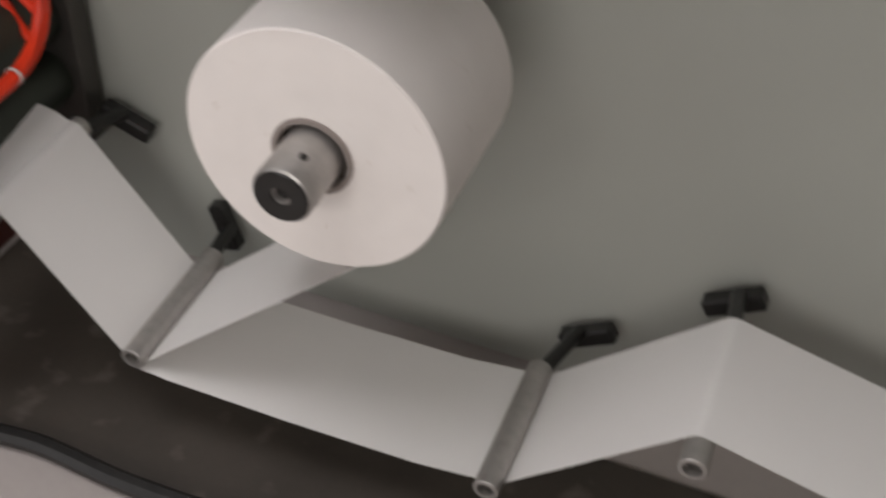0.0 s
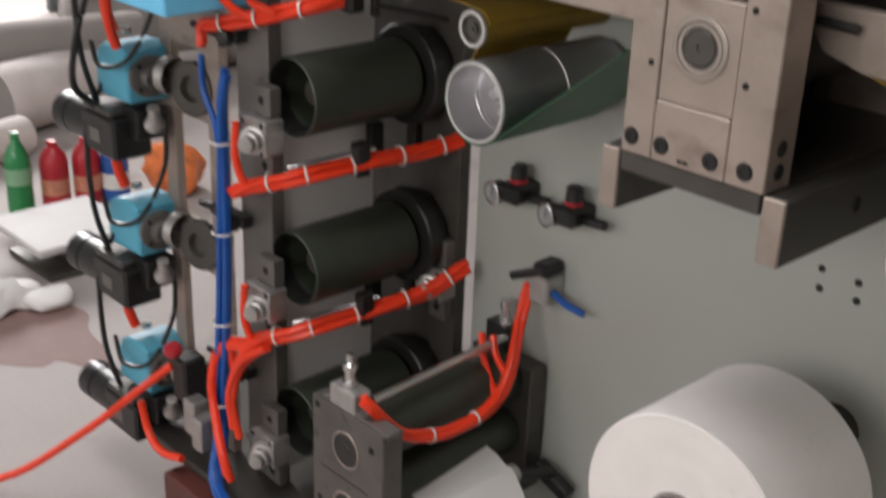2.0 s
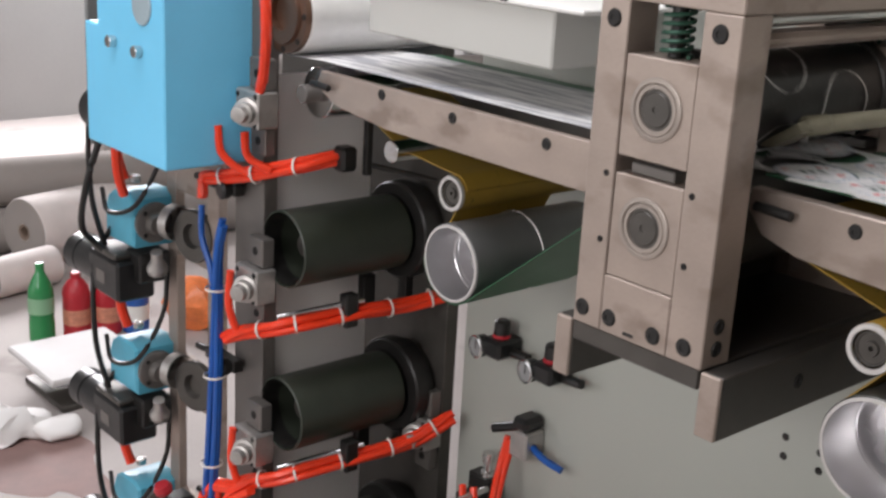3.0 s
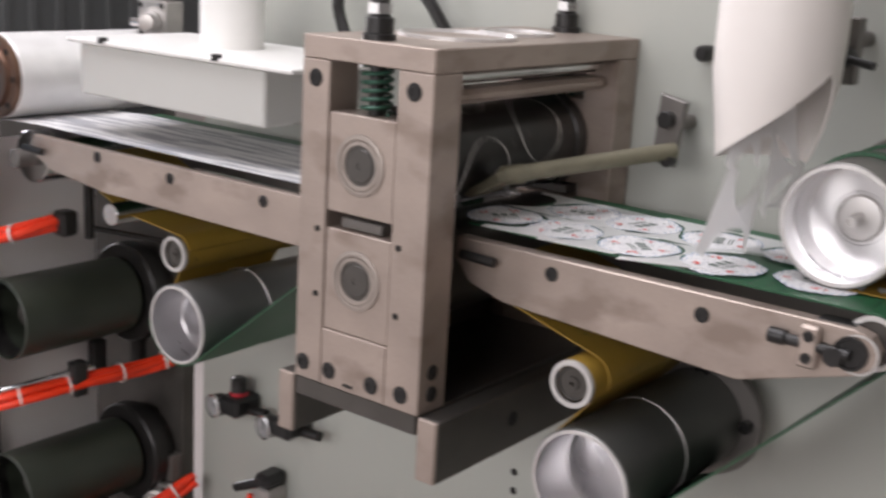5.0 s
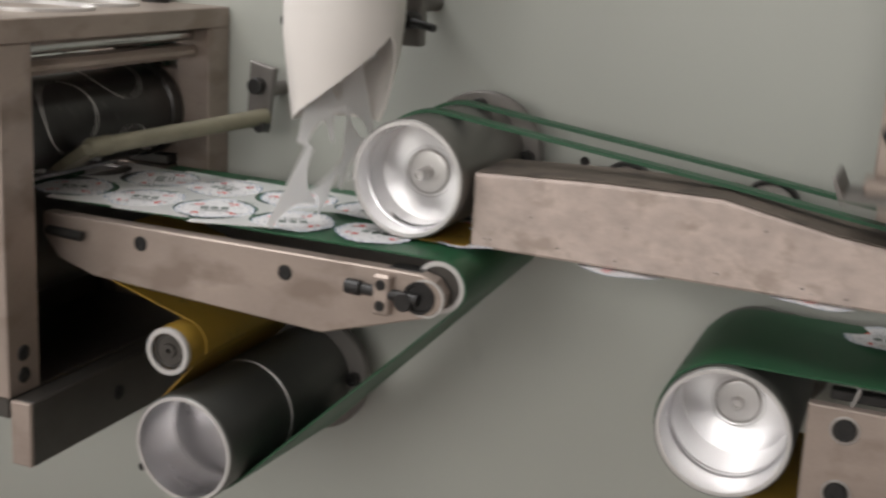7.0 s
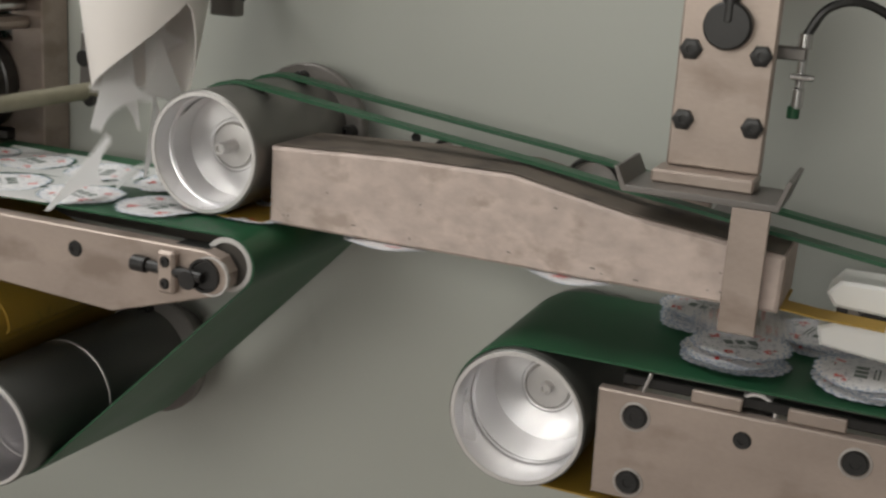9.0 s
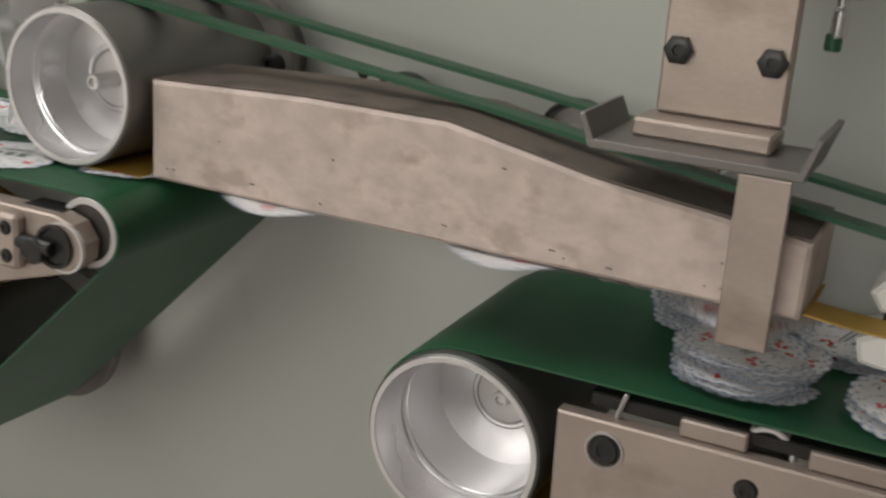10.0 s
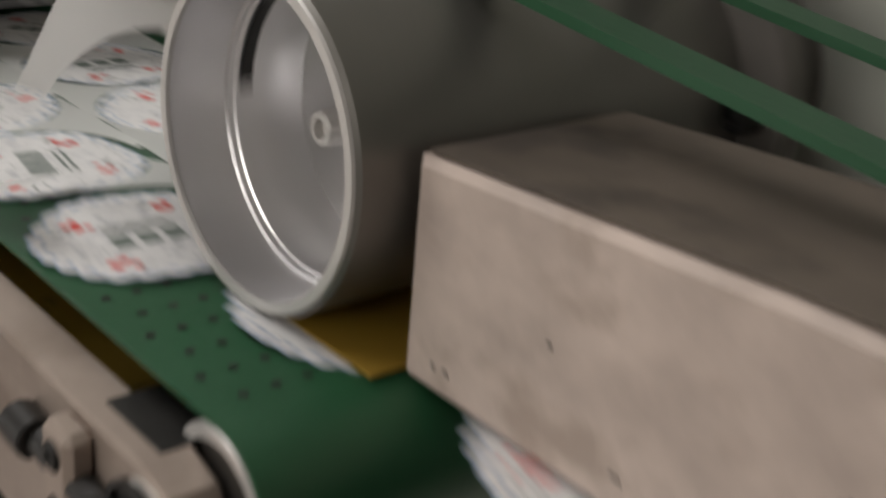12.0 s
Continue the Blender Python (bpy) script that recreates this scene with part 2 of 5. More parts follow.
def hose(bm, points, r, seg=8, steps=6):
    run = smooth_run(points, steps)
    rings, up = [], Vector((0.13, 0.31, 0.94))
    for i, q in enumerate(run):
        d = (run[min(i + 1, len(run) - 1)] - run[max(i - 1, 0)]).normalized()
        side = d.cross(up).normalized() if abs(d.dot(up)) < 0.99 else d.cross(Vector((1, 0, 0))).normalized()
        over = side.cross(d)
        rings.append([bm.verts.new(q + r * (math.cos(a) * side + math.sin(a) * over)) for a in (2 * math.pi * k / seg for k in range(seg))])
    for a, b in zip(rings, rings[1:]):
        for k in range(seg):
            bm.faces.new((a[k], a[(k + 1) % seg], b[(k + 1) % seg], b[k]))
    bm.faces.new(rings[0][::-1])
    bm.faces.new(rings[-1])
    return bm


def screw(parent, x, y, z, r=0.009, way=(0, -1, 0), name="bolt"):
    """A black socket-head screw almost flush in a plate; its colour includes the counterbore's shade."""
    bm = shape()
    lathe(bm, (x, y, z), way, [(r * 1.16, 0), (r * 1.12, 0.0008), (r * 0.98, 0.0004), (r * 0.9, 0.0018), (r * 0.5, 0.0018), (r * 0.45, 0.0004), (0, 0.0004)], 18)
    return part(name, bm, SCREW_SHADE, parent)


# ---- setting ----
def setting(name, bm, material, label, category):
    return single(name, bm, material, (0, 0, 0), label, category, kind="structure")


floor = setting("floor", box(shape(), -7.5, 4.0, -3.2, 6.0, -0.12, 0.0, 0), CONCRETE, "worn grey concrete workshop floor with stains", "floor")
bm = shape()
for y0, y1, z0, z1 in ((-3.2, 1.8, 0, 4.0), (4.6, 6.0, 0, 4.0), (1.8, 4.6, 0, 1.6), (1.8, 4.6, 3.4, 4.0)):
    box(bm, -7.7, -7.5, y0, y1, z0, z1, 0)
setting("wall_west", bm, WALL, "grey plastered workshop wall with a window opening", "wall")
setting("wall_north", box(shape(), -7.5, 4.0, 6.0, 6.2, 0, 4.0, 0), WALL, "grey plastered workshop wall", "wall")
setting("wall_east", box(shape(), 4.0, 4.2, -3.2, 6.2, 0, 4.0, 0), WALL, "grey plastered workshop wall", "wall")
bm = shape()
for x0, x1, z0, z1 in ((-7.7, -5.8, 0, 4.0), (-5.8, -2.6, 3.1, 4.0), (-2.6, -1.7, 0, 4.0), (-1.7, 1.5, 0, 1.7), (-1.7, 1.5, 3.1, 4.0), (1.5, 4.2, 0, 4.0)):
    box(bm, x0, x1, -3.2, -3.0, z0, z1, 0)
setting("wall_south", bm, WALL, "grey plastered wall with an added, unseen doorway and a window", "wall")
bm = shape()
for x0, x1, y0, y1 in ((-7.7, -2.5, -3.2, 6.2), (-0.1, 4.2, -3.2, 6.2), (-2.5, -0.1, -3.2, -0.8), (-2.5, -0.1, 1.4, 6.2)):
    box(bm, x0, x1, y0, y1, 4.0, 4.15, 0)
setting("ceiling", bm, WALL, "grey ceiling with an open skylight", "ceiling")

# ---- machine body ----
PY = 1.315
cab = thing("machine_cabinet", (0.9, 1.7, 0), "grey-green painted machine cabinet with a smooth front panel", "machine")
part("panel", box(shape(), -1.325, 3.0, PY, PY + 0.02, 0.0, 2.6, 0.003), PANEL, cab)
part("body", box(shape(), -1.32, 2.99, PY + 0.02, 2.1, 0.05, 2.58, 0.004), PANEL, cab)
part("plinth", box(shape(), -1.3, 2.95, PY + 0.05, 2.08, 0, 0.05, 0.003), BLACK, cab)
for x, z in ((-0.587, 0.907), (-0.586, 0.875), (-0.526, 0.905), (-0.524, 0.876), (0.090, 1.449)):
    part("bore", lathe(shape(), (x, PY, z), (0, -1, 0), [(0.0065, 0), (0.006, 0.0008), (0.0045, 0.0004), (0, 0.0004)], 14), BLACK, cab)


# ---- belts and drums ----
def drum(name, x, z, y0, y1, label, r=0.067, hub=True, slot=False, skin=DRUM_SKIN, group="hollow drums", depth=0.08, pin=0.030):
    """A hollow roller with a turned inside, a web plate and a bright rim."""
    t = thing(name, (x, PY, z), label, "roller", group)
    inner = r - 0.006
    bm = shape()
    lathe(bm, (x, y0, z), (0, 1, 0), [(r - 0.002, 0.0), (r, 0.002), (r, y1 - y0 - 0.002), (r - 0.003, y1 - y0), (0.012, y1 - y0)], 56)
    shell = part("shell", bm, skin, t, origin=(x, y0, z))
    bm = shape()
    lathe(bm, (x, y0, z), (0, 1, 0), [(inner, 0.0015), (inner, -0.0008), (r - 0.0022, -0.0008), (r - 0.0004, 0.003)], 56)
    part("rim", bm, ALU_RIM, shell, "bright turned rim")
    bm = shape()
    d = depth
    lathe(bm, (x, y0, z), (0, 1, 0), [(inner, 0.001), (inner, d * 0.42), (inner - 0.0016, d * 0.43), (inner - 0.0016, d * 0.47), (inner - 0.0026, d * 0.48), (inner - 0.004, d)], 56)
    part("bore", bm, ALU, shell, "polished aluminium inside")
    part("end_plate", lathe(shape(), (x, y0 + d - 0.0005, z), (0, 1, 0), [(inner - 0.0035, 0), (0.030, 0), (0.029, 0.0012), (0.0, 0.0012)], 56), ALU_PLATE, shell, "pale turned end plate")
    if hub:
        bm = shape()
        lathe(bm, (x, y0 + d, z), (0, -1, 0), [(0.024, -0.0008), (0.0235, 0.002), (0.0215, 0.0025), (0.0072, 0.0025), (0.0068, pin - 0.001), (0.0058, pin), (0.004, pin), (0.0035, pin - 0.004), (0.0, pin - 0.004)], 28)
        part("hub", bm, ALU_RIM, shell, "aluminium hub with a centre screw")
        part("groove", lathe(shape(), (x, y0 + d - 0.0008, z), (0, -1, 0), [(0.0262, 0), (0.0258, 0.0006), (0.0246, 0.0006), (0.0242, 0)], 32), ZINC, shell, "grey groove round the hub")
    if slot:
        bm = shape()
        for k in range(10):
            a0, a1 = radians(150 + 6 * k), radians(156 + 6 * k)
            for lo, hi in ((inner - 0.0032, d * 0.52), ):
                q = [bm.verts.new((x + lo * math.cos(a), y0 + h, z + lo * math.sin(a))) for a, h in ((a0, d * 0.50), (a1, d * 0.50), (a1, d * 0.60), (a0, d * 0.60))]
                bm.faces.new(q)
        part("slot", bm, BLACK, shell, "dark vacuum slot")
    part("axle", rod(shape(), (x, y1 - 0.01, z), (x, PY, z), 0.016), STEEL_DARK, t)
    return t, shell


def flange(x, z, r, front=1.303, label="round grey steel bearing flange bolted to the panel"):
    t = thing("bearing_flange", (x, PY, z), label, "flange", "bearing flanges")
    part("disc", lathe(shape(), (x, front, z), (0, 1, 0), [(0, -0.012), (r * 0.5, -0.012), (r * 0.52, 0), (r - 0.002, 0), (r, 0.002), (r, 0.012), (r * 0.62, 0.013), (r * 0.62, PY - front)], 40), STEEL_GREY, t)
    for k in range(4):
        a = radians(94 + 90 * k)
        px, pz = x + 0.78 * r * math.cos(a), z + 0.78 * r * math.sin(a)
        part("bolt", lathe(shape(), (px, front, pz), (0, -1, 0), [(0.009, 0), (0.009, 0.012), (0.008, 0.013), (0.005, 0.013), (0.0045, 0.008), (0, 0.008)], 16), BLACK, t)
    return t


DRUMS = {}
DRUMS["feed"], FEED = drum("transfer_drum", -0.034, 1.4535, 1.04, 1.27, "hollow turned aluminium drum resting on the green belt", 0.0665, slot=True, depth=0.062, pin=0.031, skin=surface("grey_drum_skin", (0.21, 0.20, 0.185), 0.4, 0.6, 0.1, 12, 260, 0.04))
DRUMS["b"], DRUM_B = drum("belt_drum", -0.262, 1.118, 0.95, 1.29, "dark grey belt drum with an open aluminium end", 0.066, hub=False, depth=0.16)
DRUMS["a"], DRUM_A = drum("belt_drum", -1.027, 1.115, 0.999, 1.29, "dark grey belt drum with an open aluminium end", 0.064, hub=False, depth=0.14, skin=surface("satin_drum_skin", (0.26, 0.255, 0.25), 0.4, 0.6, 0.12, 12, 260, 0.04))
DRUMS["c"], DRUM_C = drum("belt_drum", 0.335, 1.234, 1.04, 1.29, "hollow aluminium drum turning the green stacking belt", 0.0715, depth=0.105, pin=0.013)
for key, ys in (("b", (1.09, 1.093)), ("a", (1.14, 1.143))):
    d, shell = DRUMS[key], {"b": DRUM_B, "a": DRUM_A}[key]
    x, _, z = ORIGIN[d]
    part("groove", lathe(shape(), (x, ys[0], z), (0, 1, 0), [(0.0655, 0), (0.0668, 0.0006), (0.0668, 0.003), (0.0655, 0.0036)], 56), ALU_RIM, shell, "bright groove round the drum")
flange(-0.024, 1.4545, 0.079, 1.243)
flange(-0.252, 1.120, 0.082, 1.250)
flange(0.36, 1.236, 0.06)


def idler(x, z, y0, label):
    t = thing("idler_roller", (x, PY, z), label, "roller", "yellow idlers")
    r = 0.0285
    part("sleeve", lathe(shape(), (x, y0 + 0.004, z), (0, 1, 0), [(0.02, 0), (r, 0), (r, 0.29), (0.01, 0.29)], 36), BELT_BACK, t)
    part("rim", lathe(shape(), (x, y0, z), (0, 1, 0), [(r - 0.006, 0.006), (r - 0.006, 0), (r - 0.0005, 0), (r + 0.0004, 0.003), (r, 0.006)], 36), ALU_RIM, t, "bright rim")
    part("bearing", lathe(shape(), (x, y0 + 0.004, z), (0, -1, 0), [(r - 0.006, 0), (0.018, 0.0), (0.017, -0.002), (0.009, -0.002), (0.008, 0.001), (0.003, 0.001), (0.003, -0.006), (0, -0.006)], 30), STEEL_DARK, t)
    part("axle", rod(shape(), (x, y0 + 0.28, z), (x, PY, z), 0.008), STEEL, t)
    return t


idler(-0.286, 1.233, 0.953, "yellow belt idler roller with a bright rim")
idler(-1.06, 1.219, 1.02, "yellow belt idler roller with a bright rim")

B0, B1 = 0.989, 1.243
# belt of the cutting conveyor: over the nose, back round the large drum, up over the idler
t = thing("conveyor_belt", (-0.2, 1.1, 1.38), "green conveyor belt running under the cut web", "belt", "belts")
run = [(-0.47, 1.384)] + [(-0.2, 1.384)] + arc(0.032, 1.354, 0.030, 90, -40) + arc(-0.262, 1.118, 0.0675, -48, -175, 14)
bm = sheet(shape(), run, B0, B1, 0.002)
for v in bm.verts:
    # the slack return side hangs a little away from the drum at the panel
    slack = min(1.0, max(0.0, (1.335 - v.co.z) / 0.2)) * (v.co.y - B0 > 0.1)
    v.co.x += 0.011 * slack
    v.co.y -= 0.018 * slack
    v.co.z -= 0.003 * slack
part("outer_side", bm, BELT, t, "green outer side")
part("inner_side", sheet(shape(), [(-0.47, 1.325), (-0.42, 1.303)] + arc(-0.286, 1.233, 0.0302, 70, -10, 8) + [(-0.325, 1.150)], B0, B1, 0.002), BELT_BACK, t, "yellow inner side of the belt")
for i in range(26):
    for j in range(3):
        x, y = -0.43 + 0.018 * i, 1.000 + 0.013 * j + 0.006 * (i % 2)
        part("air_hole", lathe(shape(), (x, y, 1.3852), (0, 0, 1), [(0.0022, 0), (0, 0.0002)], 8), BLACK, t)
# belt of the feeding conveyor
t = thing("conveyor_belt", (-1.0, 1.1, 1.38), "green conveyor belt running under the printed web", "belt", "belts")
run = [(-1.36, 1.384), (-0.67, 1.384)] + arc(-0.66, 1.356, 0.028, 90, -40) + arc(-1.027, 1.115, 0.0655, -50, -175, 14)
part("outer_side", sheet(shape(), run, 1.0, B1, 0.002), BELT, t, "green outer side")
part("inner_side", sheet(shape(), [(-1.36, 1.33), (-1.2, 1.262)] + arc(-1.06, 1.219, 0.0302, 95, 20, 8) + [(-1.09, 1.13)], 1.03, B1, 0.002), BELT_BACK, t, "yellow inner side of the belt")
# stacking belt
t = thing("stacking_belt", (0.8, 1.1, 1.30), "green stacking belt round a hollow drum", "belt", "belts")
part("outer_side", sheet(shape(), arc(0.335, 1.234, 0.073, 250, 90, 18) + [(0.6, 1.307), (1.6, 1.307)], 1.052, 1.265, 0.002), BELT, t, "green outer side")
part("return_run", sheet(shape(), [(0.31, 1.165), (0.6, 1.163), (1.6, 1.163)], 1.052, 1.265, 0.002), BELT_BACK, t, "yellow inner side of the returning belt")


# ---- conveyor rails ----
def rail(name, outline, y0, label, bolts, thick=0.014):
    t = thing(name, (outline[0][0], y0, 1.3), label, "rail", "conveyor rails")
    part("side_plate", slab(shape(), outline, y0, y0 + thick), STEEL, t)
    for x, z in bolts:
        screw(t, x, y0, z, 0.0078)
    return t


r2 = rail("conveyor_rail", [(-0.47, 1.371), (0.018, 1.371), (0.036, 1.366), (0.046, 1.352), (0.044, 1.337), (0.03, 1.325), (-0.096, 1.287), (-0.40, 1.303), (-0.45, 1.318), (-0.472, 1.345)], 0.967, "warm grey steel side rail of the cutting conveyor", [(-0.332, 1.352), (-0.142, 1.348)], 0.021)
part("nose_roller", rod(shape(), (0.032, 0.991, 1.354), (0.032, 1.21, 1.354), 0.0285, 32), STEEL_DARK, r2)
part("nose_rim", lathe(shape(), (0.032, 0.9885, 1.354), (0, 1, 0), [(0.0235, 0.003), (0.0235, 0.0), (0.0282, 0.0), (0.0288, 0.001), (0.0288, 0.004)], 36), ALU_RIM, r2, "bright rim of the nose roller")
part("nose_bearing", lathe(shape(), (0.019, 0.9665, 1.346), (0, -1, 0), [(0.0178, 0), (0.0178, 0.003), (0.015, 0.003), (0.014, 0.0008), (0, 0.0008)], 30), BLACK, r2)
part("nose_ring", lathe(shape(), (0.026, 0.967, 1.346), (0, 1, 0), [(0.0208, 0.003), (0.0208, -0.001), (0.0190, -0.001), (0.0185, 0.003)], 30), ALU_RIM, r2, "bright ring round the nose bearing")
part("tension_stud", rod(shape(), (-0.055, 0.9625, 1.3475), (0.02, 0.9625, 1.3445), 0.0062), BLACK, r2)
part("stud_head", rod(shape(), (-0.064, 0.961, 1.348), (-0.046, 0.961, 1.3475), 0.0085, 12), BLACK, r2)
part("clamp_block", box(shape(), -0.032, -0.011, 0.956, 0.968, 1.322, 1.367, 0.003), STEEL, r2)
for z in (1.333, 1.356):
    screw(r2, -0.0215, 0.956, z, 0.0052)
part("stud_end", rod(shape(), (0.004, 0.956, 1.341), (0.004, 0.967, 1.341), 0.0105, 14), BLACK, r2)
part("slot_shadow", box(shape(), -0.022, 0.018, 0.976, 0.9975, 1.3695, 1.3716, 0.0003), BLACK, r2)
part("stop_pin", rod(shape(), (-0.455, 0.955, 1.354), (-0.405, 0.955, 1.352), 0.006), BLACK, r2)
r1 = rail("conveyor_rail", [(-1.375, 1.345), (-1.36, 1.371), (-0.625, 1.371), (-0.625, 1.300), (-1.175, 1.303), (-1.32, 1.318)], 0.977, "warm grey steel side rail of the feeding conveyor", [(-1.016, 1.352), (-0.817, 1.352), (-1.19, 1.358)])
part("stop_pin", rod(shape(), (-1.37, 0.965, 1.35), (-1.32, 0.965, 1.348), 0.006), BLACK, r1)
back = thing("rear_rail", (-0.2, 1.245, 1.33), "grey steel rear rail of the conveyor", "rail", "conveyor rails")
part("side_plate", slab(shape(), [(-1.36, 1.371), (0.03, 1.371), (0.03, 1.33), (-0.1, 1.29), (-1.3, 1.30)], 1.244, 1.256), STEEL_GREY, back)
part("bracket", box(shape(), -0.9, -0.84, 1.256, PY, 1.31, 1.36), STEEL_GREY, back)
part("bracket", box(shape(), -0.25, -0.19, 1.256, PY, 1.31, 1.36), STEEL_GREY, back)
r3 = thing("stacker_rail", (0.41, 1.045, 1.17), "warm grey steel side plate of the stacking conveyor", "rail", "conveyor rails")
part("side_plate", slab(shape(), [(0.411, 1.280), (1.5, 1.280), (1.5, 1.172), (0.413, 1.172)], 1.045, 1.06), STEEL, r3)
for x in (0.449, 0.65, 0.85):
    for z, r in ((1.258, 0.0105), (1.19, 0.0105)):
        screw(r3, x, 1.045, z, r)
        # pale ring round the dark disc paints a recess with a highlit edge
        part("bore_rim", lathe(shape(), (x, 1.045, z), (0, -1, 0), [(r * 1.42, 0), (r * 1.38, 0.001), (r * 1.22, 0.0012), (r * 1.2, 0)], 24), ZINC, r3, "bright ring painting the edge highlight of a counterbore")
screw(r3, 0.55, 1.045, 1.257, 0.0075)
for x in (0.557, 0.70, 0.85):
    part("roller", pipe(shape(), (x, 1.061, 1.280), (x, 1.25, 1.280), 0.0195, 0.016, 32), ALU_RIM, r3, "bright tube roller")
part("crossbar", box(shape(), 0.43, 1.5, 1.06, 1.075, 1.283, 1.294), BLACK, r3)
for x0, x1 in ((0.498, 0.545), (0.586, 0.638), (0.72, 0.77)):
    part("spacer", box(shape(), x0, x1, 1.052, 1.0595, 1.2805, 1.2935), STEEL, r3)
part("stay", rod(shape(), (0.452, 1.056, 1.280), (0.458, 1.056, 1.3), 0.002, 8), ZINC, r3)
r3.location += Vector((0.004, -0.003, 0.004))
part("bracket", box(shape(), 0.7, 0.78, 1.06, PY, 1.19, 1.25), STEEL_GREY, r3)

# ---- cutting press ----
press = thing("die_cutting_press", (-0.535, 1.09, 1.1), "rotary die-cutting press with ground steel end frames", "press")
X0, X1, F0, F1 = -0.634, -0.434, 0.86, 0.912


def press_frame(y0, y1, name):
    bm = shape()
    box(bm, X0, -0.590, y0, y1, 1.176, 1.575)
    box(bm, -0.486, X1, y0, y1, 1.176, 1.575)
    box(bm, -0.5895, -0.4865, y0, y1, 1.176, 1.2485)
    f = part(name, bm, STEEL, press)
    b = part("bearing_block", box(shape(), -0.5895, -0.4865, y0 + 0.002, y1 - 0.004, 1.397, 1.516), STEEL, f)
    part("bearing_block", box(shape(), -0.5895, -0.4865, y0 + 0.002, y1 - 0.004, 1.249, 1.376), STEEL, f)
    part("wedge", box(shape(), -0.575, -0.51, y0 + 0.012, y1 - 0.01, 1.377, 1.39), STEEL_GREY, f)
    return f


front = press_frame(F0, F1, "front_frame")
rear = press_frame(1.262, 1.313, "rear_frame")
part("top_plate", box(shape(), X0, X1, F0, 1.313, 1.5755, 1.603), STEEL, press)
for x, y, r in ((-0.535, 1.03, 0.075), (-0.535, 1.16, 0.05)):
    part("top_ring", lathe(shape(), (x, y, 1.603), (0, 0, 1), [(r, 0), (r, 0.004), (r - 0.004, 0.0045), (r - 0.006, 0)], 48), ALU_RIM, press, "bright ring on the top plate")
for z in (1.458, 1.3185):
    part("bearing_ring", lathe(shape(), (-0.5385, F0 + 0.002, z), (0, -1, 0), [(0.037, 0), (0.037, 0.002), (0.035, 0.003), (0.0315, 0.003), (0.0305, 0.0005), (0.030, 0.0005), (0.029, 0.0022), (0.0245, 0.0022), (0.024, -0.001)], 40), surface("pale_bearing_steel", (0.33, 0.285, 0.25), 0.42, 0.4), front, "pale bearing ring")
    part("shaft_end", lathe(shape(), (-0.5385, F0 + 0.002, z), (0, -1, 0), [(0.0245, -0.001), (0.024, 0.0002), (0.0205, 0.0002), (0.019, 0.0018), (0.0045, 0.0018), (0.004, 0.0006), (0, 0.0006)], 36), STEEL_DARK, front)
for x, z in ((-0.462, 1.553), (-0.612, 1.553)):
    screw(press, x, F0, z, 0.0095)
for x, z in ((-0.620, 1.197), (-0.576, 1.196), (-0.507, 1.195), (-0.461, 1.196)):
    screw(press, x, F0, z, 0.0095)
part("notch", box(shape(), -0.552, -0.536, F0 - 0.0006, F0 + 0.004, 1.182, 1.186, 0), BLACK, press)
for x in (-0.602, -0.474):
    for z in (1.372, 1.29):
        screw(press, x, F0, z, 0.0036)
for x, z in ((-0.434, 1.225), (-0.434, 1.198)):
    screw(press, x, 0.885, z, 0.0085, (1, 0, 0))
# side faces get dark steel for their shade; lit ends keep the lighter steel
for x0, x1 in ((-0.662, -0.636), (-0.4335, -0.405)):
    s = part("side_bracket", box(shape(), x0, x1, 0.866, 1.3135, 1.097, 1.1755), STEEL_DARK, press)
    part("end_face", box(shape(), x0, x1, 0.86, 0.8658, 1.097, 1.1755), STEEL, s, "lit ground end in lighter steel")
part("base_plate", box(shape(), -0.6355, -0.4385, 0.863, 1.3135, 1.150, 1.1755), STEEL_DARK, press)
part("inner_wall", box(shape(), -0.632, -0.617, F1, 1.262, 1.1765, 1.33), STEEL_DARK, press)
screw(press, -0.405, 1.02, 1.137, 0.0085, (1, 0, 0))
for z in (1.458, ):
    bm = shape()
    lathe(bm, (-0.5385, F1 + 0.002, z), (0, 1, 0), [(0.02, 0), (0.064, 0.0), (0.066, 0.002), (0.066, 0.02), (0.0625, 0.022), (0.0625, 0.322), (0.066, 0.324), (0.066, 0.344), (0.02, 0.344)], 48)
    die = part("die_roller", bm, surface("black_filmed_steel", (0.03, 0.028, 0.026), 0.32, 0.4, 0.3, 30, 220, 0.10, (0.07, 0.065, 0.06), 0.62, (1, 1, 1), 60), press, "dark steel die roller with raised cutting rings", origin=(-0.5385, F1, z))
    # cutting rings, widened and coloured bright to paint the roller's reflections
    for cy, off in ((1.028, 0.0), (1.148, 0.9)):
        for k in range(3):
            mid = off + 2 * math.pi * k / 3
            ring = [(mid + 0.048 * math.cos(2 * math.pi * i / 40) / 0.0635, cy + 0.048 * math.sin(2 * math.pi * i / 40)) for i in range(40)]
            bm = shape()
            for i in range(40):
                (a0, y0), (a1, y1) = ring[i], ring[(i + 1) % 40]
                vs = [bm.verts.new((-0.5385 + rr * math.cos(a), y, z + rr * math.sin(a))) for a, y, rr in ((a0, y0 - 0.0016, 0.0652), (a1, y1 - 0.0016, 0.0652), (a1, y1 + 0.0016, 0.0652), (a0, y0 + 0.0016, 0.0652))]
                bm.faces.new(vs)
            part("cutting_edge", bm, ALU_RIM, die, "raised cutting ring with bright reflections in its colour")
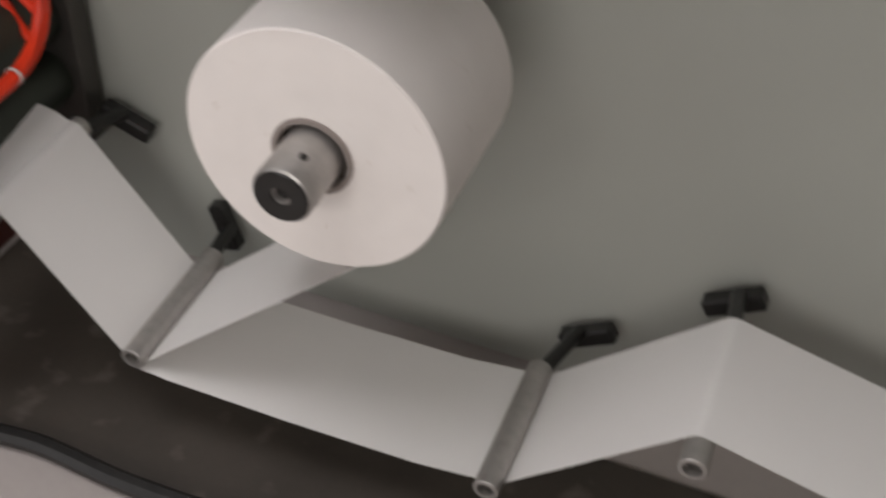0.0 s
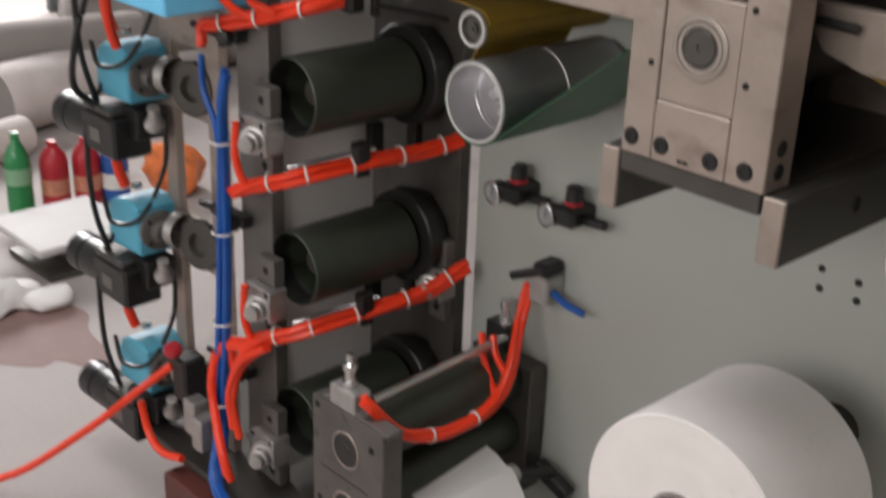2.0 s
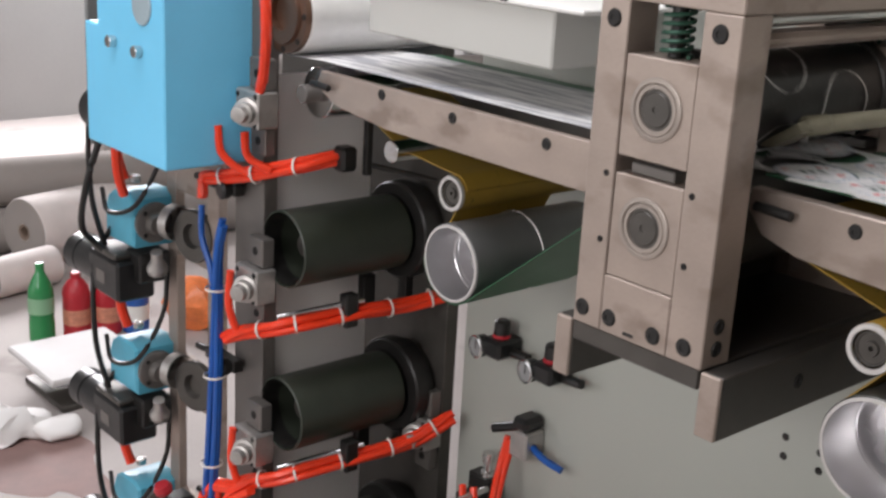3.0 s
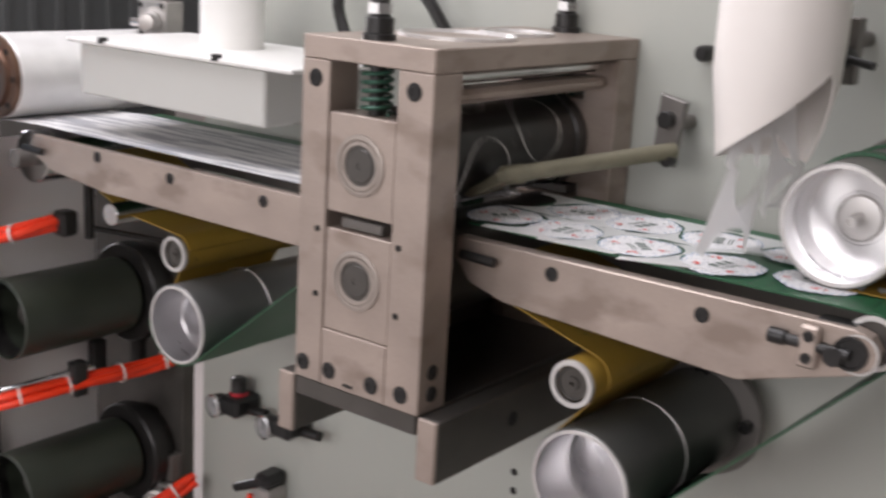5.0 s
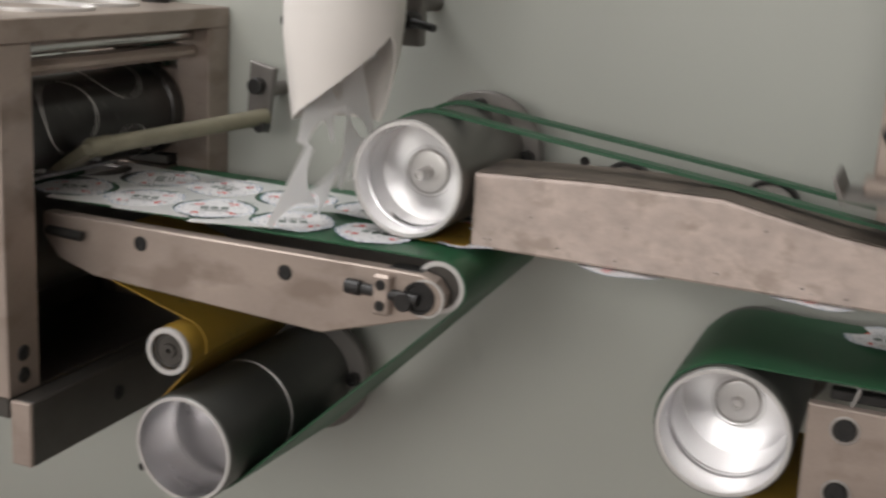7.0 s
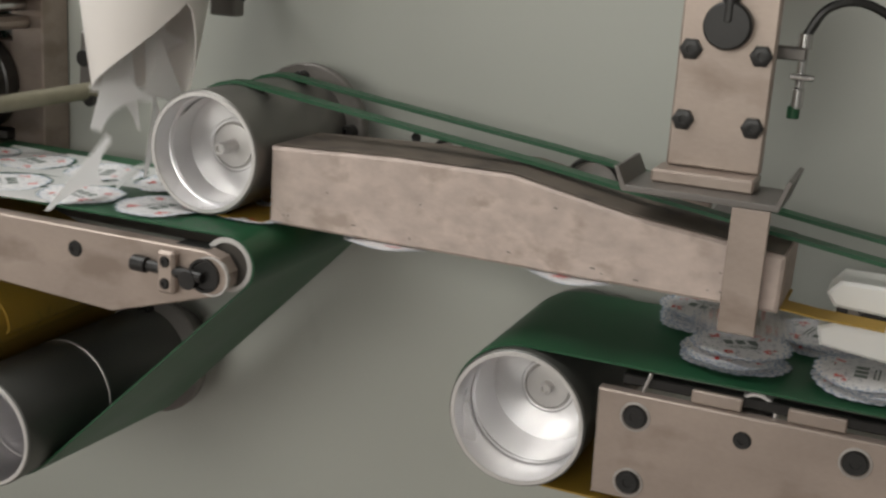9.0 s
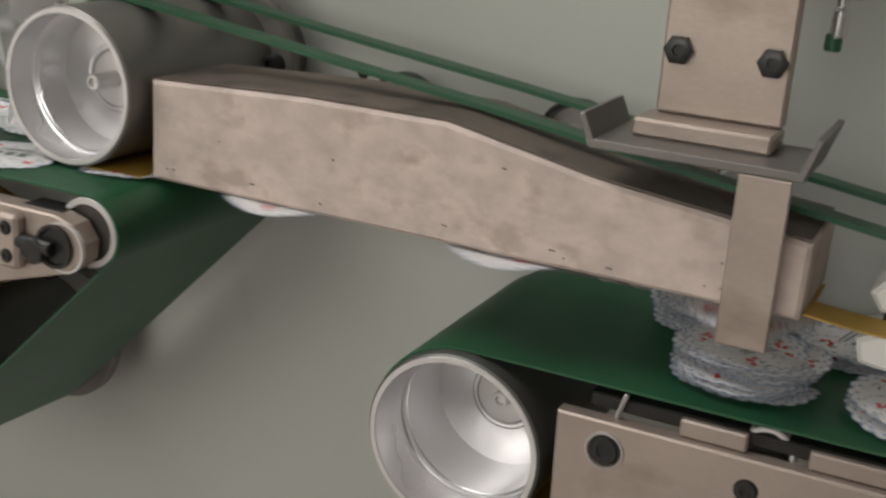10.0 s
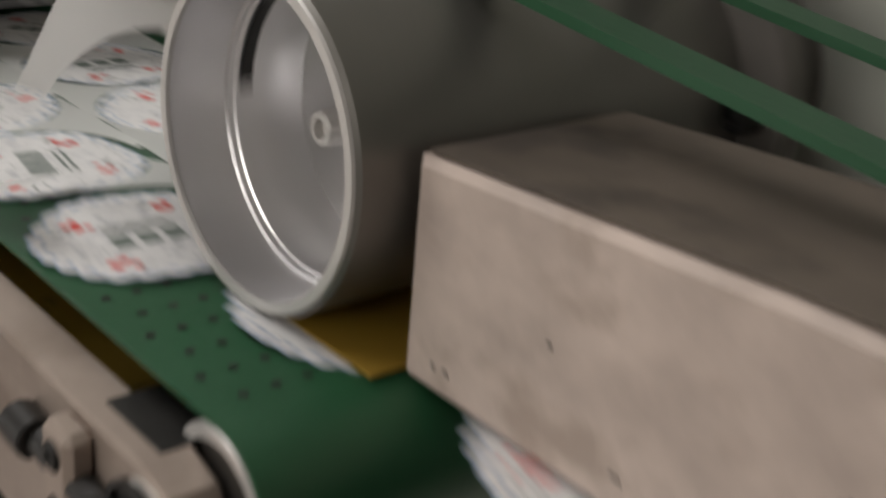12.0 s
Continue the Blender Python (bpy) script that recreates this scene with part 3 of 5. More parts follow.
part("anvil_roller", rod(shape(), (-0.5385, F1 + 0.002, 1.3135), (-0.5385, 1.26, 1.3135), 0.064, 40), STEEL_DARK, press)
part("tie_rod", rod(shape(), (-0.466, F1, 1.566), (-0.466, 1.262, 1.566), 0.009), CHROME, press)
part("tie_bar", box(shape(), -0.49, -0.45, F1, 1.262, 1.535, 1.552, 0.006), STEEL, press)
for y in (0.886, 1.287):
    part("adjusting_screw", lathe(shape(), (-0.5385, y, 1.602), (0, 0, 1), [(0.02, 0), (0.02, 0.008), (0.0165, 0.009), (0.0165, 0.026), (0.013, 0.028), (0.011, 0.032), (0.011, 0.052), (0.008, 0.054), (0.008, 0.075), (0, 0.075)], 20), BLACK, press)
    part("screw_nut", lathe(shape(), (-0.5385, y, 1.632), (0, 0, 1), [(0.0112, 0), (0.015, 0.001), (0.015, 0.013), (0.0112, 0.014)], 6), CHROME, press)
    bm = shape()
    turns = [(-0.5385 + 0.017 * math.cos(k * 0.7), y + 0.017 * math.sin(k * 0.7), 1.518 + 0.0011 * k) for k in range(52)]
    hose(bm, turns, 0.0026, 6, 2)
    part("spring", bm, surface("green_spring_steel", (0.03, 0.09, 0.06), 0.4, 0.3), press, "dark green coil spring")
    part("spring_rod", rod(shape(), (-0.5385, y, 1.516), (-0.5385, y, 1.576), 0.009), BLACK, press)
# scraper arm and its holder behind the press
OLIVE = surface("oily_olive_steel", (0.20, 0.185, 0.13), 0.5, 0.3, 0.2, 30, 220, 0.08)
arm = thing("scraper_arm", (-0.35, 1.28, 1.45), "grey steel scraper arm clamped to a slotted holder", "arm")
part("bar", lathe(shape(), (-0.455, 1.03, 1.44), (0.12, 0.22, 0.028), [(0, -0.006), (0.008, -0.004), (0.0125, 0.002), (0.0125, 0.03), (0.011, 0.032), (0.011, 0.252), (0, 0.252)], 20), OLIVE, arm)
part("blade", slab(shape(), [(-0.50, 1.412), (-0.45, 1.447), (-0.44, 1.437), (-0.485, 1.410)], 1.01, 1.05, 0.001), OLIVE, arm)
part("holder", slab(shape(), [(-0.362, 1.54), (-0.325, 1.532), (-0.335, 1.445), (-0.367, 1.45)], 1.25, 1.262), STEEL_GREY, arm)
part("knob", rod(shape(), (-0.347, 1.235, 1.508), (-0.347, 1.252, 1.508), 0.011, 16), BLACK, arm)
part("knob", rod(shape(), (-0.337, 1.232, 1.455), (-0.337, 1.252, 1.455), 0.008, 16), BLACK, arm)
part("spigot", rod(shape(), (-0.347, 1.262, 1.50), (-0.347, PY, 1.50), 0.01), STEEL_GREY, arm)

# ---- suction chute ----
chute = thing("suction_chute", (-0.1, 1.1, 1.52), "white plastic suction duct with an oblique mouth", "duct")
bm = shape()
CX, CY, CR, N = -0.140, 1.085, 0.069, 48
levels = 10
outer = []
for i in range(N):
    a = 2 * math.pi * i / N
    turn = (math.degrees(a) + 165) % 360
    rise = min(1.0, turn / 152) ** 1.7 if turn < 152 else max(0.0, 1 - (turn - 152) / 55)
    low = 1.500 + 0.108 * rise
    outer.append([(a, low + (2.6 - low) * (k / levels) ** 1.5) for k in range(levels + 1)])


def duct_skin(bm, shrink):
    grid = [[bm.verts.new((CX + (CR - shrink) * (1 - 0.27 * max(0, 1.60 - z) / 0.10) * math.cos(a) - 0.05 * max(0, 1.60 - z), CY + (CR - shrink) * (1 - 0.2 * max(0, 1.60 - z) / 0.10) * math.sin(a), z)) for a, z in col] for col in outer]
    for i in range(N):
        for k in range(levels):
            bm.faces.new((grid[i][k], grid[(i + 1) % N][k], grid[(i + 1) % N][k + 1], grid[i][k + 1]))
    return grid


ga, gb = duct_skin(bm, 0.0), duct_skin(bm, 0.0025)
for i in range(N):
    j = (i + 1) % N
    bm.faces.new((ga[i][0], gb[i][0], gb[j][0], ga[j][0]))
part("duct", bm, WHITE_PLASTIC, chute)
part("bracket", box(shape(), -0.127, -0.093, 1.19, 1.212, 1.584, 1.66, 0.002), STEEL_GREY, chute)
part("bracket_stub", rod(shape(), (-0.125, 1.212, 1.63), (-0.125, PY, 1.63), 0.01), STEEL_GREY, chute)
for x, y, z in ((-0.332, PY, 1.593), (-0.101, 1.19, 1.616)):
    lever = thing("clamp_lever", (x, y, z), "black clamping lever beside the white duct", "lever", "clamp levers")
    part("boss", lathe(shape(), (x, y, z), (0, -1, 0), [(0.011, 0), (0.011, 0.02), (0.008, 0.026), (0, 0.026)], 16), BLACK, lever)
    if x > -0.2:
        part("handle", rod(shape(), (x, y - 0.02, z), (x + 0.040, y - 0.03, z - 0.006), 0.005), BLACK_PLASTIC, lever)

# ---- pressing block and round belts ----
blk = thing("pressing_block", (0.3, 1.1, 1.386), "long worn aluminium hold-down block over the belt", "block")
body = part("body", slab(shape(), [(0.037, 1.385), (0.567, 1.381), (0.568, 1.434), (0.42, 1.4505), (0.303, 1.473), (0.18, 1.473), (0.037, 1.467)], 1.06, 1.165, 0.003), BLOCK, blk)
# thin skin whose dark colour holds both dust and shade
part("top_skin", sheet(shape(), [(0.039, 1.4685), (0.18, 1.4745), (0.303, 1.4745), (0.42, 1.452), (0.566, 1.4355)], 1.064, 1.161, 0.001), BLOCK_TOP, blk, "dusty top face with shade in its colour")
part("under_belt", sheet(shape(), [(0.04, 1.3852), (0.57, 1.3812)], 1.10, 1.15, 0.001), BELT_BACK, blk, "yellow transfer belt under the block")
part("belt_lead", sheet(shape(), [(-0.035, 1.3885), (-0.01, 1.3875), (0.0365, 1.3872)], 1.047, 1.15, 0.001), BELT_BACK, blk, "yellow transfer belt entering the block")
part("belt_tail", sheet(shape(), [(0.568, 1.384), (0.60, 1.381), (0.66, 1.379)], 1.068, 1.10, 0.0015), BELT_BACK, blk, "yellow transfer belt leaving the block")
rnd = random.Random(5)
for _ in range(14):
    x, z, w = rnd.uniform(0.05, 0.53), rnd.choice((rnd.uniform(1.389, 1.398), rnd.uniform(1.389, 1.398), rnd.uniform(1.40, 1.45))), rnd.uniform(0.001, 0.006)
    nick = shape()
    slab(nick, [(x, z), (x + w, z - 0.0006), (x + w * 0.9, z + 0.0007), (x + w * 0.2, z + 0.001)], 1.0594, 1.0605, 0)
    part("nick", nick, STEEL_GREY, blk, "dark nick in the face")
part("arm", box(shape(), 0.20, 0.24, 1.165, PY, 1.405, 1.44), STEEL_GREY, blk)
part("arm", box(shape(), 0.46, 0.50, 1.165, PY, 1.39, 1.42), STEEL_GREY, blk)
for y0 in (1.105, 1.195):
    rb = thing("round_belt", (0.3, y0, 1.46), "thin green transfer belt over the block", "belt", "round belts")
    top = [(-0.034 + 0.069 * math.cos(radians(a)), 1.4535 + 0.069 * math.sin(radians(a))) for a in range(170, 76, -12)]
    part("run", sheet(shape(), top + [(0.303, 1.4795), (0.62, 1.434), (0.9, 1.394)], y0, y0 + 0.019, 0.004), BELT, rb)
for x, z in ((0.156, 1.427), (0.328, 1.427)):
    wheel = thing("guide_pulley", (x, PY, z), "grey guide pulley with a black rubber tyre", "pulley", "guide pulleys")
    part("rim", lathe(shape(), (x, 1.272, z), (0, 1, 0), [(0, 0), (0.012, 0), (0.014, 0.003), (0.028, 0.004), (0.031, 0.001), (0.031, 0.016), (0.012, 0.018), (0.012, PY - 1.272)], 32), ZINC, wheel)
    part("tyre", lathe(shape(), (x, 1.27, z), (0, 1, 0), [(0.0305, 0), (0.0345, 0.0), (0.036, 0.004), (0.036, 0.014), (0.0345, 0.018), (0.0305, 0.018)], 32), BLACK, wheel)

# ---- ejector with its sliding foot ----
ejector = thing("doily_ejector", (0.483, 1.10, 1.37), "reciprocating steel ejector that presses cut doilies down", "ejector")
part("plate", box(shape(), 0.439, 0.527, 1.105, 1.119, 1.503, 1.80, 0.002), STEEL, ejector)
for x, z in ((0.451, 1.613), (0.515, 1.612), (0.451, 1.5475), (0.515, 1.5465)):
    part("bolt", lathe(shape(), (x, 1.105, z), (0, -1, 0), [(0.0105, 0), (0.0105, 0.005), (0.0085, 0.006), (0.004, 0.006), (0.004, 0.003), (0, 0.003)], 6), BLACK, ejector, "black hexagon bolt")
part("crank_pin", lathe(shape(), (0.483, 1.105, 1.637), (0, -1, 0), [(0.022, 0), (0.022, 0.012), (0.02, 0.014), (0, 0.014)], 28), BLACK, ejector)
part("crank_rod", rod(shape(), (0.483, 1.098, 1.64), (0.485, 1.098, 1.9), 0.008), BLACK, ejector)
part("foot_block", box(shape(), 0.432, 0.527, 1.075, 1.119, 1.490, 1.5025, 0.002), STEEL, ejector)
part("tray", slab(shape(), [(0.412, 1.487), (0.405, 1.506), (0.409, 1.507), (0.417, 1.490), (0.552, 1.490), (0.560, 1.513), (0.564, 1.512), (0.555, 1.484), (0.414, 1.484)], 1.043, 1.125, 0.0006), STEEL_GREY, ejector)
part("leg", box(shape(), 0.515, 0.549, 1.042, 1.047, 1.368, 1.4835, 0.0008), STEEL, ejector, "flat pressing finger")
part("leg", box(shape(), 0.445, 0.475, 1.172, 1.177, 1.368, 1.4835, 0.0008), STEEL, ejector, "flat pressing finger")
ejector.location += Vector((0.003, 0, -0.008))
guide = thing("ejector_drive", (0.48, 1.25, 1.5), "steel slide behind the ejector with an air fitting", "drive")
part("slide", box(shape(), 0.45, 0.515, 1.121, PY, 1.69, 1.80, 0.003), STEEL_DARK, guide)
part("fitting", lathe(shape(), (0.548, 1.16, 1.555), (0, 0, 1), [(0, 0), (0.006, 0), (0.006, 0.018), (0.0045, 0.02), (0.0045, 0.055), (0.007, 0.056), (0.007, 0.07), (0, 0.07)], 14), CHROME, guide)
part("tap", rod(shape(), (0.54, 1.15, 1.585), (0.562, 1.15, 1.585), 0.003, 10), CHROME, guide)
part("green_cap", rod(shape(), (0.546, 1.16, 1.545), (0.546, 1.16, 1.557), 0.006, 12), BELT, guide)
part("bracket", box(shape(), 0.515, 0.552, 1.15, 1.17, 1.60, 1.612), STEEL_GREY, guide)
part("hose", hose(shape(), [(0.548, 1.16, 1.622), (0.565, 1.165, 1.65), (0.60, 1.17, 1.655), (0.66, 1.19, 1.62), (0.72, 1.24, 1.58), (0.78, 1.31, 1.57)], 0.0045), BLACK, guide)
fork = thing("stack_fork", (0.62, 1.12, 1.36), "white enamelled forked stop beside the stacked doilies", "stop")
part("upper_prong", slab(shape(), [(0.604, 1.396), (0.612, 1.384), (0.73, 1.378), (0.73, 1.409), (0.615, 1.409)], 1.105, 1.16, 0.003), CREAM, fork)
part("lower_prong", slab(shape(), [(0.600, 1.362), (0.604, 1.345), (0.73, 1.330), (0.73, 1.368), (0.62, 1.371)], 1.105, 1.16, 0.003), CREAM, fork)
for x in (0.63, 0.69):
    part("stud", rod(shape(), (x, 1.112, 1.377), (x, 1.12, 1.377), 0.006, 12), STEEL_GREY, fork)
part("web", box(shape(), 0.614, 0.73, 1.118, 1.156, 1.3702, 1.3818, 0.001), BLACK, fork)
part("mount", box(shape(), 0.67, 0.73, 1.16, PY, 1.35, 1.40, 0.002), STEEL_GREY, fork)

# ---- feeding side: lamp housing, top roller ----
uv = thing("drying_lamp_housing", (-1.05, 1.12, 1.45), "light grey sheet-metal drying lamp housing over the web", "housing")
part("case", box(shape(), -1.262, -0.842, 1.0, 1.235, 1.449, 1.530, 0.003), surface("light_grey_paint", (0.50, 0.50, 0.47), 0.45, 0, 0.03, 6, 250, 0.03), uv)
part("lid", box(shape(), -1.285, -0.78, 0.99, 1.245, 1.5305, 1.538, 0.002), CREAM, uv)
part("duct", lathe(shape(), (-1.05, 1.13, 1.538), (0, 0, 1), [(0.049, 0), (0.049, 0.085), (0.044, 0.087), (0.041, 0.09), (0.041, 0.9)], 36), CREAM, uv, "round white exhaust duct")
for x in (-1.20, -0.94):
    part("catch", box(shape(), x, x + 0.012, 0.987, 0.999, 1.534, 1.544, 0.001), BLACK, uv)
part("hose", hose(shape(), [(-0.90, 1.24, 1.54), (-0.94, 1.25, 1.62), (-0.90, 1.26, 1.67), (-0.80, 1.27, 1.65), (-0.74, 1.28, 1.58), (-0.70, 1.30, 1.52)], 0.010), BLACK, uv)
part("arm", box(shape(), -1.1, -1.04, 1.235, PY, 1.46, 1.50), STEEL_GREY, uv)
top = thing("impression_roller", (-1.47, 1.12, 1.455), "large bright steel impression roller with a bolted hub", "roller")
TOPROLL = part("barrel", lathe(shape(), (-1.47, 0.985, 1.455), (0, 1, 0), [(0.02, 0), (0.070, 0), (0.072, 0.003), (0.072, 0.30), (0.02, 0.30)], 48), surface("bright_roller_steel", (0.85, 0.84, 0.82), 0.35, 0.25, 0.06, 30, 300, 0.02), top)
part("hub", lathe(shape(), (-1.47, 0.985, 1.455), (0, -1, 0), [(0.07, 0), (0.07, 0.012), (0.055, 0.013), (0.053, 0.02), (0.03, 0.02), (0.03, 0.008), (0, 0.008)], 36), surface("coppery_hub", (0.16, 0.09, 0.06), 0.4, 0.6), top, "dark bolted hub")
for k in range(8):
    a = 2 * math.pi * k / 8
    screw(top, -1.47 + 0.062 * math.cos(a), 0.973, 1.455 + 0.062 * math.sin(a), 0.005)
low_top = thing("guide_roller", (-1.40, 1.1, 1.335), "polished guide roller under the feeding conveyor", "roller", "guide rollers")
part("barrel", rod(shape(), (-1.40, 1.0, 1.325), (-1.40, 1.3, 1.325), 0.045, 40), CHROME, low_top)
part("axle", rod(shape(), (-1.40, 0.965, 1.325), (-1.40, PY, 1.325), 0.016), STEEL_GREY, low_top)
lg = thing("guide_roller", (-1.2, 1.12, 1.235), "polished guide roller under the feeding conveyor", "roller", "guide rollers")
part("barrel", rod(shape(), (-1.19, 1.0, 1.262), (-1.19, PY, 1.262), 0.018, 28), CHROME, lg)

# printed web on the feeding conveyor
web = thing("printed_web", (-1.0, 1.1, 1.39), "printed white paper web entering the die-cutting press", "paper web")
part("web", sheet(shape(), [(-1.545, 1.42)] + arc(-1.47, 1.455, 0.0735, 205, 280, 8) + [(-1.36, 1.3865), (-0.95, 1.3865), (-0.545, 1.3865)], 0.985, 1.205, 0.0006), PRINT_SHADED, web)

# ---- printing tower ----
tower = thing("printing_tower", (-1.6, 1.1, 0.2), "dark printing tower with stacked steel posts and plates", "machine")
bm = shape()
box(bm, -1.60, -1.50, 0.955, 0.985, 0.2, 1.522)
part("front_post", bm, STEEL_GREY, tower)
part("rear_post", box(shape(), -1.40, -1.33, 1.27, 1.30, 0.2, 1.34), STEEL_DARK, tower)
part("rear_plate", box(shape(), -1.95, -1.405, 1.285, 1.315, 0.2, 1.42), STEEL_DARK, tower)
for x0, x1 in ((-1.865, -1.825), (-1.70, -1.655)):
    part("upright", box(shape(), x0, x1, 0.952, 0.972, 0.2, 1.16), STEEL, tower)
for z in (0.28, 0.60, 0.92, 1.06):
    part("crosspiece", box(shape(), -1.8245, -1.7005, 0.952, 0.972, z, z + 0.10), STEEL, tower)
part("bed", box(shape(), -1.95, -1.33, 0.86, 1.315, 0.181, 0.1995, 0.004), STEEL_DARK, tower)
DRUM_TURN = []
for z in (1.035, 0.708, 0.381):
    pc = thing("printing_cylinder", (-1.43, 1.2, z), "black-green rubber printing cylinder in the tower", "cylinder", "printing cylinders")
    bm = shape()
    lathe(bm, (-1.435, 0.955, z), (0, 1, 0), [(0.052, 0.12), (0.066, 0.02), (0.069, 0.0), (0.072, 0.002), (0.072, 0.245), (0.02, 0.245)], 48)
    body = part("sleeve", bm, RUBBER, pc, origin=(-1.435, 0.955, z))
    DRUM_TURN.append(body)
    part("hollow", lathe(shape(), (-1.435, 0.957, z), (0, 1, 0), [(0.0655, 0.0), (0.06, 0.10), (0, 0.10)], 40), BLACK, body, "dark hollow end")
    part("core", lathe(shape(), (-1.435, 1.0, z), (0, 1, 0), [(0, 0), (0.02, 0), (0.022, 0.004), (0.022, 0.06)], 20), STEEL_DARK, body)
    part("gear_disc", lathe(shape(), (-1.435, 1.212, z), (0, 1, 0), [(0.03, 0), (0.092, 0), (0.096, 0.004), (0.096, 0.030), (0.088, 0.034), (0.088, 0.05), (0.03, 0.05)], 48), BLACK, body, "black gear disc")
    part("axle", rod(shape(), (-1.435, 1.19, z), (-1.435, 1.285, z), 0.02), STEEL_DARK, pc)
    part("web_guard", box(shape(), -1.49, -1.47, 1.17, 1.20, z - 0.16, z - 0.10), BLACK, pc)
    part("web_guard", box(shape(), -1.45, -1.425, 1.24, 1.26, z - 0.16, z - 0.05), BLACK, pc)
tw = thing("tower_web", (-1.47, 1.08, 0.7), "white paper web rising behind the printing cylinders", "paper web")
part("web", sheet(shape(), [(-1.515, 0.22), (-1.515, 0.8), (-1.515, 1.34)], 0.99, 1.21, 0.0006), WEB_PAPER, tw)


def air_cylinder(x, y, z, group="pressure cylinders"):
    """A compact pneumatic cylinder clamped on a post, with its round front cover."""
    t = thing("air_cylinder", (x, y, z), "small cast compact air cylinder clamped on the post", "cylinder", group)
    part("clamp_block", box(shape(), x - 0.028, x + 0.022, y - 0.022, y + 0.004, z + 0.034, z + 0.088, 0.002), STEEL_GREY, t)
    part("body", box(shape(), x - 0.045, x + 0.03, y - 0.04, y + 0.004, z - 0.034, z + 0.032, 0.003), ZINC, t)
    part("cover", lathe(shape(), (x + 0.004, y - 0.04, z - 0.004), (0.45, -0.85, 0.0), [(0.026, 0), (0.026, 0.012), (0.02, 0.014), (0.02, 0.028), (0.016, 0.030), (0.014, 0.042), (0.009, 0.043), (0, 0.043)], 24), ZINC, t)
    part("fitting", rod(shape(), (x - 0.052, y - 0.02, z - 0.012), (x - 0.085, y - 0.02, z - 0.012), 0.008, 12), CHROME, t)
    for dx, dz in ((-0.036, 0.022), (0.022, 0.024), (-0.036, -0.026), (0.02, -0.028)):
        screw(t, x + dx, y - 0.04, z + dz, 0.0045)
    part("foot", box(shape(), x - 0.025, x + 0.02, y - 0.018, y + 0.004, z - 0.085, z - 0.035, 0.002), STEEL_GREY, t)
    screw(t, x - 0.003, y - 0.018, z - 0.06, 0.007)
    screw(t, x - 0.003, y - 0.022, z + 0.062, 0.007)
    return t


for z in (1.287, 0.958, 0.628, 0.305):
    air_cylinder(-1.49, 0.955, z)
for z in (0.63, 0.31):
    air_cylinder(-1.355, 1.266, z)
topcyl = thing("lift_cylinder", (-1.55, 0.97, 1.522), "bright compact lift cylinder on top of the post", "cylinder")
part("base", box(shape(), -1.605, -1.495, 0.945, 0.995, 1.5225, 1.535, 0.002), ZINC, topcyl)
part("body", box(shape(), -1.585, -1.515, 0.935, 1.0, 1.5355, 1.580, 0.004), ALU_RIM, topcyl)
part("cap", lathe(shape(), (-1.55, 0.968, 1.58), (0, 0, 1), [(0.026, 0), (0.026, 0.02), (0.022, 0.024), (0.012, 0.025), (0.012, 0.06), (0, 0.06)], 24), ALU_RIM, topcyl)
part("elbow", rod(shape(), (-1.515, 0.955, 1.567), (-1.492, 0.95, 1.570), 0.010, 14), BLACK, topcyl, "black push-in fitting")
for dx, dy in ((-0.024, -0.022), (0.024, -0.022)):
    screw(topcyl, -1.55 + dx, 0.935, 1.558 + dy * 0.5, 0.005)
air_cylinder(-1.37, 1.275, 1.555)

# clamp fittings with black adjusting knobs beside the blue hoses
for z in (1.12, 0.765, 0.44):
    c = thing("hose_clamp", (-1.62, 0.93, z), "black hose clamp with an adjusting knob", "clamp", "hose clamps")
    part("bar", box(shape(), -1.665, -1.555, 0.925, 0.95, z - 0.012, z + 0.012, 0.003), BLACK, c)
    part("knob", lathe(shape(), (-1.575, 0.925, z), (0, -1, 0), [(0.016, 0), (0.018, 0.004), (0.018, 0.016), (0.012, 0.02), (0, 0.02)], 18), BLACK_PLASTIC, c)
    part("pin", rod(shape(), (-1.66, 0.935, z), (-1.71, 0.935, z - 0.004), 0.007, 12), BLACK, c)

